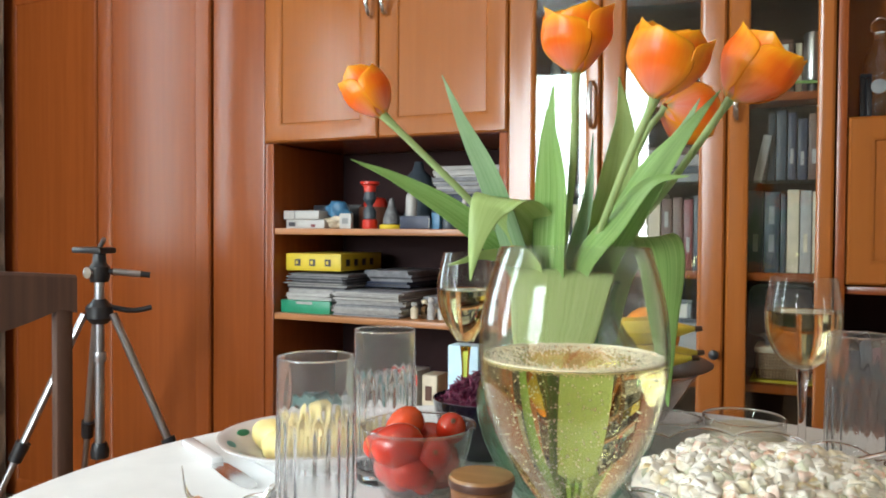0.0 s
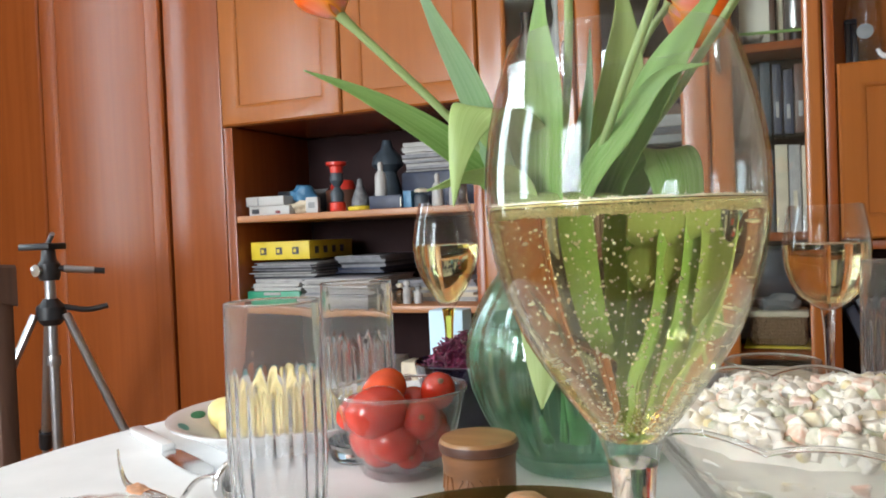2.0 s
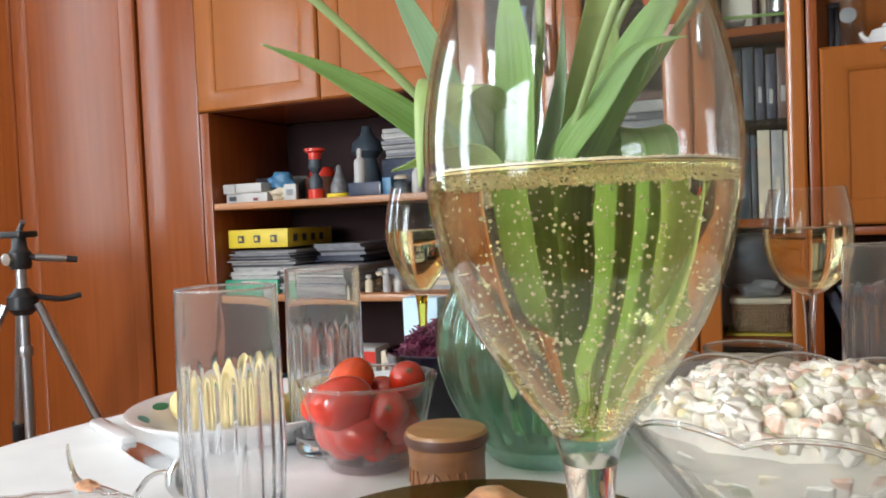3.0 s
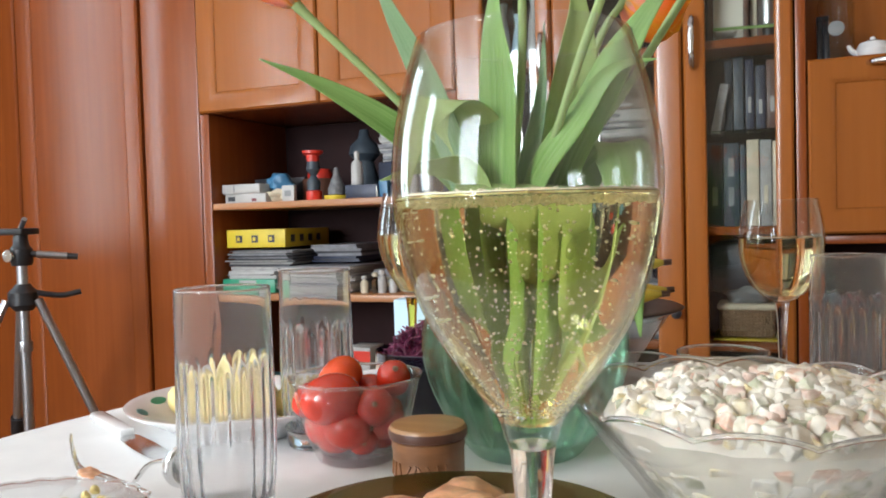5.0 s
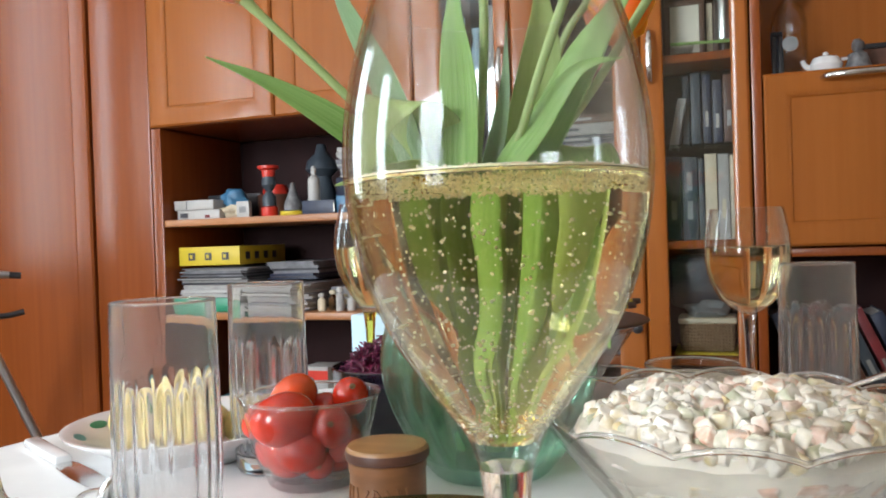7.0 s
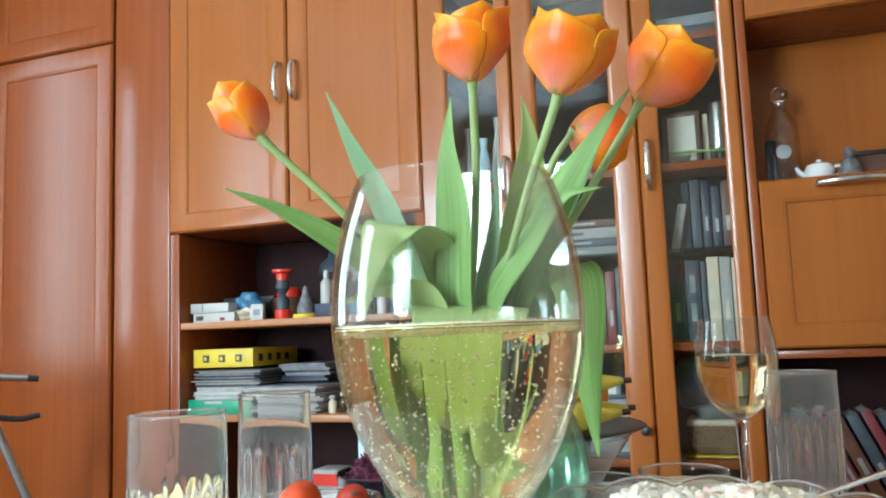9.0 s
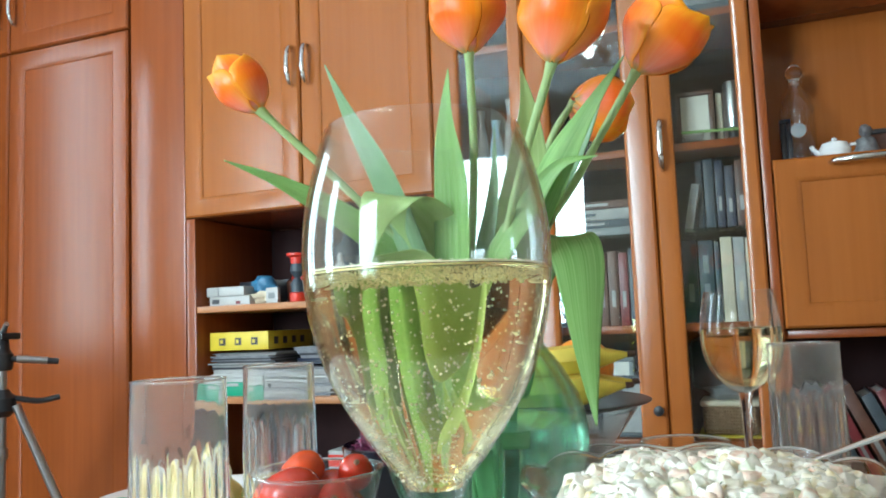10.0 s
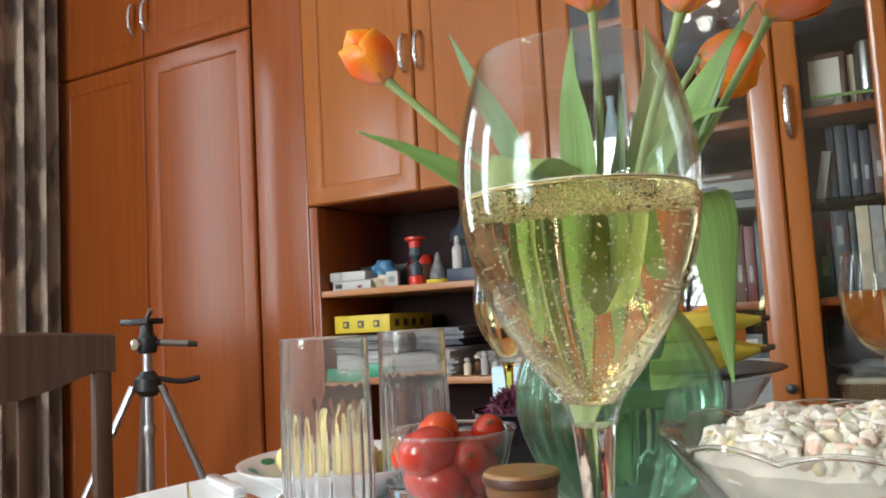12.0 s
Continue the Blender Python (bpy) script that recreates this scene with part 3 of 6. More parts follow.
bm = bmesh.new()
lathe(bm, [(0.0, 0), (0.005, 0), (0.005, 0.012), (0.011, 0.016), (0.011, 0.022), (0, 0.026)], (-0.05, FY, 0.73), 14, m=Matrix.Rotation(radians(90), 3, "X"))
part("knob", bm, "black", dB, "small dark door knob")

# ---- cabinet with a drop front ----
dc = thing("drop_front_cabinet", (0.5, 2.2, 0), "cherry wood cabinet with a drop front between open niches", "cabinet")
boxpart("side_panel", (0.192, 0.212, FY + 0.004, 2.41, 0, 2.5), "wood", dc, 0.002)
boxpart("side_panel", (0.93, 0.95, FY + 0.004, 2.41, 0, 2.5), "wood", dc, 0.002)
boxpart("back_panel", (0.212, 0.93, 2.2, 2.21, 0.884, 2.5), "panel", dc, 0)
# lower niche: its deep shade is put into this panel's dark colour
boxpart("back_panel", (0.212, 0.93, 2.3, 2.31, 0, 0.884), "back", dc, 0, "back of the lower niche, coloured dark for its shade")
for z in (0.56, 0.893, 1.253, 1.63):
    boxpart("shelf", (0.212, 0.93, FY + 0.026, 2.2 if z > 1 else 2.3, z - 0.018, z), "wood", dc, 0.002)
fl = framed_door(dc, 0.215, 0.93, 0.897, 1.252, 0.052, "drop_front")
bow_handle(fl, 0.325, FY, 1.235, 0.15, False, 0.028, 0.007)
framed_door(dc, 0.215, 0.57, 1.612, 2.49, 0.055, "upper_door")
framed_door(dc, 0.574, 0.93, 1.612, 2.49, 0.055, "upper_door")
framed_door(dc, 0.215, 0.57, 0.06, 0.545, 0.055, "lower_door")
framed_door(dc, 0.574, 0.93, 0.06, 0.545, 0.055, "lower_door")

# patterned curtain beside the side window
rug = thing("curtain", (-2.40, 1.65, 0.03), "faded beige and grey patterned curtain hanging in folds", "curtain")
bm = bmesh.new()
n = 72
front = [(-2.405 + 0.028 * math.sin(i * 0.62) + 0.008 * math.sin(i * 1.7), 1.40 + 0.53 * i / n) for i in range(n + 1)]
rows = [[bm.verts.new((x + dx, y, z)) for x, y in front] for z, dx in ((0.03, 0), (1.2, 0), (2.45, 0), (2.45, -0.004), (1.2, -0.004), (0.03, -0.004))]
for a, b in ((0, 1), (1, 2), (2, 3), (3, 4), (4, 5), (5, 0)):
    for i in range(n):
        bm.faces.new((rows[a][i], rows[a][i + 1], rows[b][i + 1], rows[b][i]))
part("drape", bm, "rug", rug, angle=70)
part("curtain_rail", rod(bmesh.new(), (-2.405, 0.0, 2.47), (-2.405, 1.95, 2.47), 0.012), "frame_white", rug)

# ---- table ----
TZ, TX, TY, TR = 0.75, 0.0, 0.70, 0.545
tb = thing("dining_table", (TX, TY, 0), "round dining table on a central pedestal", "table")
part("tabletop", lathe(bmesh.new(), [(0, 0.715), (TR - 0.02, 0.715), (TR - 0.008, 0.72), (TR - 0.004, 0.735), (TR - 0.01, 0.746), (0, 0.746)], (TX, TY, 0), 72), "dark_wood", tb)
part("pedestal", lathe(bmesh.new(), [(0, 0), (0.25, 0), (0.25, 0.03), (0.06, 0.06), (0.05, 0.3), (0.07, 0.6), (0.16, 0.7), (0.16, 0.715), (0, 0.715)], (TX, TY, 0), 32), "dark_wood", tb)
tc = thing("tablecloth", (TX, TY, TZ), "white tablecloth lying smooth over the round table", "tablecloth")
bm = bmesh.new()
lathe(bm, [(0, TZ - 0.003), (TR - 0.004, TZ - 0.003), (TR + 0.001, TZ - 0.012), (TR + 0.004, TZ - 0.16), (TR + 0.007, TZ - 0.16), (TR + 0.006, TZ - 0.01), (TR, TZ), (0, TZ)], (TX, TY, 0), 96,
      lambda a, r, z: (r + (0.012 * math.sin(a * 13) * min(1, (TZ - z) / 0.12) if z < TZ - 0.02 else 0), z))
part("cloth", bm, "cloth", tc)


def stemware(name, x, y, joint, rim, prof, level, label, wine, stem, foot=0.036, group="wine glasses"):
    """A stemmed glass with its wine. prof: outer radius and height of the bowl, from the stem's top."""
    g = thing(name, (x, y, TZ), label, "wine glass", group)
    bm = bmesh.new()
    lathe(bm, [(0, 0), (foot, 0), (foot + 0.0008, 0.001), (foot, 0.0022), (foot * 0.5, 0.004), (0.007, 0.007), (0.0046, 0.014), (0.004, joint * 0.5), (0.005, joint * 0.82), (0.0066, joint * 0.97), (0.0072, joint), (0, joint)], (x, y, TZ), 40)
    part("stem", bm, stem, g)
    wall = 0.0011
    outer = spline([(r, 0, z) for r, z in prof], 30)
    out = [(p.x, p.z) for p in outer]
    inn = [(max(p.x - wall, 0.0003), p.z + 0.0002) for p in outer if p.z > joint + 0.007]
    bm = bmesh.new()
    lathe(bm, [(0, joint + 0.0005)] + out + [(out[-1][0] - wall / 2, out[-1][1] + 0.0006)] + inn[::-1] + [(0, joint + 0.0062)], (x, y, TZ), 56)
    bowl = part("bowl", bm, "thin", g, angle=60)
    liq = [(r + wall * 0.4, z) for r, z in inn if z < level]
    r_top = liq[-1][0]
    bm = bmesh.new()
    lathe(bm, [(0, joint + 0.0058)] + liq + [(r_top, level), (r_top - 0.0012, level - 0.0007), (r_top - 0.004, level - 0.001), (0, level - 0.001)], (x, y, TZ), 56)
    w = part("wine", bm, wine, g, "pale golden wine", angle=60)
    return g, w, liq


BG = [(0.0072, 0.1262), (0.0105, 0.135), (0.018, 0.1445), (0.030, 0.163), (0.0368, 0.181), (0.0398, 0.2), (0.0394, 0.216), (0.0364, 0.232), (0.0318, 0.2472)]
BGX, BGY = 0.064, 0.401
g, w, liq = stemware("wine_glass", BGX, BGY, 0.126, 0.25, BG, 0.2012, "large wine glass of bubbling pale golden sparkling wine", "wine", "stemglass", 0.037)
rb = random.Random(11)
ico1, ico1_faces = ico(1)
cloud = []
for i in range(1500):
    r, z = liq[rb.randrange(2, len(liq))]
    z = min(z + rb.uniform(-0.002, 0.002), 0.1985)
    rr = r * (0.93 if rb.random() < 0.75 else rb.uniform(0.2, 0.9))
    a = rb.uniform(0, 2 * math.pi)
    s = rb.choice((0.00018, 0.00022, 0.00026, 0.00032, 0.00038, 0.00045))
    cloud.append(ico1 * (s, s, s * 1.25) + (BGX + rr * math.cos(a), BGY + rr * math.sin(a), TZ + z))
swarm("bubbles", cloud, ico1_faces, "bubble", g, "fine rising gas bubbles")
rt = liq[-1][0]
cloud = []
for i in range(3200):
    a = rb.uniform(0, 2 * math.pi)
    k = abs(rb.gauss(0, 1))
    rr = max(0.001, rt - 0.0005 - 0.008 * k)
    s = rb.uniform(0.0002, 0.0005)
    cloud.append(ico1 * (s, s, s * 0.75) + (BGX + rr * math.cos(a), BGY + rr * math.sin(a), TZ + 0.2005 + rb.uniform(0, 0.0017) * max(0, 1 - k)))
line = [(rt - 0.0011, 0.2004), (rt - 0.0005, 0.2004), (rt - 0.0005, 0.2016), (rt - 0.0008, 0.2018), (rt - 0.0011, 0.2012), (rt - 0.0011, 0.2004)]
rings = []
for r, z in line:
    rings.append([(BGX + r * math.cos(a), BGY + r * math.sin(a), TZ + z + 0.0004 * noise.noise(Vector((a * 6, r * 900, 1))) * (z > 0.201)) for a in (2 * math.pi * i / 90 for i in range(90))])
part("foam_line", ring_mesh(bmesh.new(), rings, False, False), "foam", g, "cream line of foam along the glass")
for i in range(1700):
    a, rr = rb.uniform(0, 2 * math.pi), (rt - 0.001) * rb.random() ** 0.4
    s = rb.uniform(0.0002, 0.00042)
    cloud.append(ico1 * (s, s, s) + (BGX + rr * math.cos(a), BGY + rr * math.sin(a), TZ + 0.2 - rb.uniform(0, 0.0009)))
swarm("foam", cloud, ico1_faces, "foam", g, "ring of foam bubbles on the wine")

W2 = [(0.0066, 0.1032), (0.017, 0.109), (0.030, 0.122), (0.038, 0.141), (0.0405, 0.16), (0.039, 0.182), (0.0345, 0.206)]
g, w, liq = stemware("wine_glass", 0.145, 1.04, 0.103, 0.206, W2, 0.169, "wine glass half full of golden white wine", "wine_deep", "glass")
W3 = [(0.0062, 0.108), (0.012, 0.116), (0.025, 0.136), (0.034, 0.157), (0.037, 0.178), (0.0345, 0.202), (0.029, 0.227)]
g, w, liq = stemware("wine_glass", -0.245, 1.0, 0.108, 0.227, W3, 0.181, "yellow-stemmed wine glass with sparkling wine", "wine", "yellowglass")


def highball():
    """A clear tumbler with vertical flutes over its lower part."""
    g = thing("tumbler", (0, 0, 0), "empty clear tall tumbler with fluted sides", "tumbler", "tumblers")
    h = 0.154
    outer = [(0, 0.0015), (0.02, 0.0), (0.0262, 0.001), (0.028, 0.004), (0.0292, 0.012), (0.031, 0.03), (0.0322, 0.055), (0.0322, 0.08), (0.0317, 0.1), (0.0312, 0.125), (0.0308, h)]
    inner = [(0.0299, h), (0.0303, 0.125), (0.0308, 0.112), (0.0308, 0.106), (0.0307, 0.101), (0.0306, 0.096), (0.0306, 0.08), (0.0304, 0.055), (0.029, 0.03), (0.027, 0.019), (0.02, 0.0145), (0, 0.0135)]
    edge = [z for r, z in outer[1:]], [r for r, z in outer[1:]]

    def flute(a, r, z):
        """Flutes pressed into the inside; the outside ripples only a little."""
        k = max(0.0, min(1.0, (0.112 - z) / 0.016))
        if r < 0.02:
            return r, z
        c = math.cos(a * 20 + 0.5 * math.sin(a * 3))
        k *= 0.75 + 0.7 * noise.noise(Vector((math.cos(a) * 4, math.sin(a) * 4, z * 9)))
        if r < float(np.interp(z, *edge)) - 0.0004:
            return r * (1 - 0.028 * k * (1 + c)), z
        return r * (1 - 0.006 * k * (1 + c)), z
    part("fluted_body", lathe(bmesh.new(), outer + inner, (0, 0, 0), 180, flute), "tumbler", g, angle=60)
    bm = bmesh.new()
    ring = [[((0.0303 + 0.0008 * math.cos(c)) * math.cos(6.2831853 * i / 64), (0.0303 + 0.0008 * math.cos(c)) * math.sin(6.2831853 * i / 64), h + 0.0008 * math.sin(c)) for i in range(64)] for c in (0, 1.05, 2.1, 3.14, 4.19, 5.24, 6.2832)]
    part("rim", ring_mesh(bm, ring, False, False), "tumbler", g, "rounded glass rim", angle=80)
    return g


hb = highball()
hb.matrix_basis = Matrix.Translation((-0.201, 0.601, TZ))
copy_thing(hb, pose(-0.238, 0.778, TZ, 0, 0, 7))
copy_thing(hb, pose(0.198, 0.962, TZ, 0, 0, 15))

# ---- vase of tulips ----
VX, VY = -0.058, 0.812
vs = thing("vase", (VX, VY, TZ), "round green ribbed glass vase holding orange tulips", "vase")


def ribs(a, r, z):
    return (r * (1 + 0.018 * math.cos(a * 20)) if 0.01 < z - TZ < 0.185 and r > 0.02 else r, z)


vp = [(0.044, 0.0), (0.05, 0.006), (0.066, 0.03), (0.08, 0.06), (0.085, 0.088), (0.08, 0.118), (0.066, 0.145), (0.052, 0.165), (0.046, 0.182), (0.047, 0.197), (0.052, 0.208)]
vl = [(p.x, p.z) for p in spline([(r, 0, z) for r, z in vp], 36)]
vin = [(max(r - 0.0028, 0.001), z + 0.0004) for r, z in vl if z > 0.008]
part("body", lathe(bmesh.new(), [(0, TZ + 0.001)] + [(r, TZ + z) for r, z in vl] + [(vl[-1][0] - 0.0014, TZ + vl[-1][1] + 0.001)] + [(r, TZ + z) for r, z in vin[::-1]] + [(0, TZ + 0.008)], (VX, VY, 0), 132, ribs), "green_glass", vs, angle=60)

water = [(r - 0.0004, z) for r, z in vin if 0.0095 < z < 0.107]
part("water", lathe(bmesh.new(), [(0, TZ + 0.0092)] + [(r, TZ + z) for r, z in water] + [(0, TZ + 0.1068)], (VX, VY, 0), 132, ribs), "water", vs, "clear water in the vase", angle=60)

MOUTH = Vector((VX, VY, TZ + 0.2))


def petal(bm, uvl, m, a0, rs, h, w, seed, flare):
    rows = []
    nv, nu = 15, 8
    for i in range(nv + 1):
        v = i / nv
        rad = 0.03 * rs * (0.12 + 1.05 * math.sin(min(1, v * 1.25) * math.pi / 2) ** 0.8 - 0.55 * max(0, v - 0.45) ** 1.2 + flare * max(0, v - 0.7) ** 2 * 6)
        half = w * min(1, (v / 0.3) ** 0.5 + 0.15) * max(0.03, math.sqrt(max(0, 1 - max(0, (v - 0.5) / 0.5) ** 5.5)))
        row = []
        for j in range(nu + 1):
            u = j / nu * 2 - 1
            a = a0 + u * half
            r = rad * (1 - 0.05 * abs(u) ** 2 * v) + 0.0018 * noise.noise(Vector((a * 2, v * 3, seed)))
            z = h * (v - 0.05 * u * u * v) + 0.0015 * noise.noise(Vector((a * 5, v * 4, seed + 9)))
            row.append((bm.verts.new(m @ Vector((r * math.cos(a), r * math.sin(a), z))), (j / nu, v)))
        rows.append(row)
    for a, b in zip(rows, rows[1:]):
        for j in range(nu):
            q = (a[j], a[j + 1], b[j + 1], b[j])
            f = bm.faces.new([x[0] for x in q])
            for lp, x in zip(f.loops, q):
                lp[uvl].uv = x[1]


def tulip(base, axis, size, openness, seed, via, slim=1.0):
    t = thing("tulip", tuple(base), "orange tulip flushed pink, in the green vase", "tulip", "tulips in the vase")
    base, axis = Vector(base), Vector(axis).normalized()
    m = Matrix.Translation(base) @ axis.to_track_quat("Z", "Y").to_matrix().to_4x4()
    r = random.Random(seed)
    for ring, rs, k in ((0, 1.0, 0), (1, 0.88, 1)):
        for i in range(3):
            bm = bmesh.new()
            uvl = bm.loops.layers.uv.new("UVMap")
            a = i * 2.0944 + k * 1.047 + seed
            petal(bm, uvl, m @ Matrix.Diagonal((size * slim, size * slim, size, 1)), a, rs, 0.056 * (1 + r.uniform(-0.13, 0.08)) * (1.05 if k else 1), 1.12, seed * 3 + i + 7 * k, openness + r.uniform(-0.03, 0.06))
            part("petal", bm, "petal", t, angle=80, solid=0.0007, sub=1)
    bm = bmesh.new()
    bm.loops.layers.uv.new("UVMap")
    foot = MOUTH + Vector((r.uniform(-0.02, 0.02), r.uniform(-0.02, 0.02), -0.17))
    sweep(bm, [foot, MOUTH + Vector(via[0])] + [Vector(v) for v in via[1:]] + [base + axis * 0.002], lambda u: 0.0031 + 0.0012 * (u > 0.97), 10, 24)
    part("stalk", bm, "stem", t)


tulip((-0.183, 0.675, 1.103), (-0.5, -0.15, 0.8), 0.8, 0.12, 1, [(-0.02, -0.02, 0.0), (-0.115, 0.735, 1.02)], 0.82)
tulip((-0.024, 0.712, 1.134), (0.03, -0.12, 1.0), 0.93, 0.32, 2, [(0.0, -0.02, 0.0), (-0.035, 0.745, 1.06)])
tulip((0.048, 0.668, 1.102), (0.28, -0.1, 0.9), 0.93, 0.26, 3.3, [(0.02, -0.02, 0.0), (0.005, 0.72, 1.03)])
tulip((0.093, 0.737, 1.109), (0.62, 0.0, 0.75), 0.95, 0.3, 4.1, [(0.025, 0.0, 0.0), (0.04, 0.765, 1.04)])
tulip((0.026, 0.835, 1.122), (0.62, 0.7, -0.12), 0.95, 0.0, 5.2, [(0.02, 0.02, 0.0), (0.0, 0.84, 1.08)])


def leaf(pts, width, side, mat="leaf", fold=0.25, wave=0.0, seed=1, label="green tulip leaf in the vase", full=0.5):
    """A tulip leaf along a line; side: the way its blade spreads."""
    t = thing("tulip_leaf", tuple(pts[0]), label, "leaf", "tulip leaves")
    line = spline(pts, 22)
    side = Vector(side).normalized()
    bm = bmesh.new()
    uvl = bm.loops.layers.uv.new("UVMap")
    rows = []
    for i, p in enumerate(line):
        v = i / 22
        d = (line[min(i + 1, 22)] - line[max(i - 1, 0)]).normalized()
        s = (side - d * side.dot(d)).normalized()
        nrm = s.cross(d)
        wv = width * (0.55 + 0.45 * math.sin(math.pi * min(1, v * 1.1 + 0.12))) * (1 - max(0, (v - full) / (1 - full)) ** 1.8) if v < 1 else 0.0004
        row = []
        for j in range(7):
            u = j / 3 - 1
            off = s * (u * wv) + nrm * (abs(u) ** 1.4 * fold * wv + wave * noise.noise(Vector((v * 4 + seed, u, seed))) * abs(u))
            row.append((bm.verts.new(p + off), (j / 6, v)))
        rows.append(row)
    for a, b in zip(rows, rows[1:]):
        for j in range(6):
            q = (a[j], a[j + 1], b[j + 1], b[j])
            f = bm.faces.new([x[0] for x in q])
            for lp, x in zip(f.loops, q):
                lp[uvl].uv = x[1]
    part("blade", bm, mat, t, angle=80, solid=0.0009, sub=1)


# leaves: foot, neck of the vase, and the free blade
mo = lambda dx, dy, dz: tuple(MOUTH + Vector((dx, dy, dz)))
leaf([mo(-0.01, -0.01, -0.1), mo(-0.03, -0.035, 0.01), (-0.128, 0.735, 1.012), (-0.175, 0.695, 1.048), (-0.21, 0.665, 1.066)], 0.0125, (0.2, 0.1, 1.0), "leaf")
leaf([mo(-0.005, -0.02, -0.1), mo(-0.025, -0.05, 0.01), (-0.102, 0.73, 1.045), (-0.122, 0.705, 1.10), (-0.136, 0.693, 1.138)], 0.0135, (0.85, -0.3, 0.4), "leaf3")
leaf([mo(0.0, -0.01, -0.12), mo(0.0, -0.05, 0.0), (-0.05, 0.742, 1.04), (-0.05, 0.73, 1.09), (-0.046, 0.725, 1.13)], 0.0185, (0.9, -0.35, 0), "leaf", 0.35)
leaf([mo(0.01, 0.0, -0.12), mo(0.02, -0.01, 0.0), (-0.008, 0.785, 1.04), (-0.002, 0.79, 1.10), (-0.007, 0.794, 1.145)], 0.0205, (0.8, 0.5, 0), "leaf2", 0.3)
leaf([mo(0.01, 0.0, -0.1), mo(0.03, -0.02, 0.01), (0.02, 0.745, 1.035), (0.055, 0.72, 1.075), (0.09, 0.705, 1.112)], 0.0195, (-0.5, 0.3, 0.85), "leaf", 0.2)
leaf([mo(0.01, 0.02, -0.1), mo(0.025, 0.01, 0.01), (0.015, 0.79, 1.045), (0.045, 0.785, 1.085), (0.066, 0.775, 1.118)], 0.0165, (-0.5, 0.3, 0.85), "leaf3", 0.3)
leaf([mo(0.01, -0.02, -0.1), mo(0.02, -0.05, 0.01), (0.005, 0.735, 1.015), (0.035, 0.725, 1.045), (0.065, 0.725, 1.049)], 0.0125, (-0.6, 0.4, 0.7), "leaf", 0.2)
leaf([mo(0.02, 0.0, -0.08), mo(0.04, -0.01, 0.02), (0.018, 0.79, 1.0), (0.035, 0.785, 0.985), (0.038, 0.782, 0.92), (0.042, 0.781, 0.852)], 0.027, (0.85, 0.5, 0.0), "leaf", 0.15, 0.004, 5, "broad green tulip leaf drooping over the vase", 0.66)
leaf([mo(-0.005, -0.03, -0.08), (-0.07, 0.76, 0.99), (-0.083, 0.735, 1.026), (-0.093, 0.705, 1.032), (-0.102, 0.693, 1.0), (-0.108, 0.692, 0.962)], 0.024, (0.93, 0.3, -0.12), "leaf2", 0.15, 0.005, label="pale green folded tulip leaf in the vase")
leaf([mo(0.0, -0.03, -0.05), (-0.075, 0.745, 0.975), (-0.10, 0.715, 0.985), (-0.13, 0.695, 0.975)], 0.014, (0.4, -0.6, 0.6), "leaf2", 0.1, 0.003, label="short pale tulip leaf over the vase rim")
leaf([mo(0.0, 0.0, -0.12), mo(0.01, -0.03, 0.0), (-0.025, 0.76, 1.03), (-0.02, 0.755, 1.09)], 0.009, (0.9, -0.3, 0), "leaf3", 0.3)

leaf([mo(0.0, -0.01, -0.05), mo(0.006, -0.036, 0.01), (-0.046, 0.758, 0.971), (-0.045, 0.745, 0.963), (-0.047, 0.738, 0.93), (-0.05, 0.729, 0.89), (-0.053, 0.72, 0.85), (-0.056, 0.716, 0.815)], 0.0455, (0.95, 0.316, 0.0), "leaf4", 0.06, 0.003, 3, "broad pale green leaf folded over the front of the vase", 0.62)

# ---- food on the table ----
def rim_bead(parent, x, y, r, z, rad, mod=None, n=160, mat="glass"):
    """A rounded bead along a bowl's edge."""
    bm = bmesh.new()
    rings = []
    for i in range(n + 1):
        a = 2 * math.pi * i / n
        rr, zz = mod(a, r, z) if mod else (r, z)
        rings.append([(x + (rr + rad * math.cos(c)) * math.cos(a), y + (rr + rad * math.cos(c)) * math.sin(a), zz + rad * math.sin(c)) for c in (6.2831853 * k / 8 for k in range(8))])
    ring_mesh(bm, rings, False, False)
    bmesh.ops.remove_doubles(bm, verts=bm.verts, dist=1e-6)
    part("rim", bm, mat, parent, "rounded glass rim", angle=80)



rim_bead(vs, VX, VY, vl[-1][0] - 0.0014, TZ + vl[-1][1], 0.0018, n=96, mat="green_glass")
TBX, TBY = -0.186, 0.752
tbw = thing("glass_bowl", (TBX, TBY, TZ), "clear glass bowl heaped with red tomatoes", "bowl")
part("body", lathe(bmesh.new(), [(0, 0.0), (0.03, 0), (0.033, 0.002), (0.042, 0.02), (0.049, 0.045), (0.0545, 0.0675), (0.0535, 0.069), (0.0518, 0.068), (0.0465, 0.046), (0.0395, 0.0225), (0.031, 0.007), (0, 0.006)], (TBX, TBY, TZ), 64,
     lambda a, r, z: (r * (1 + 0.012 * math.cos(a * 9) * (z > 0.01 and r > 0.03)), z)), "thin", tbw, angle=60)


rim_bead(tbw, TBX, TBY, 0.0545, TZ + 0.0685, 0.0013, lambda a, r, z: (r * (1 + 0.012 * math.cos(a * 9)), z))


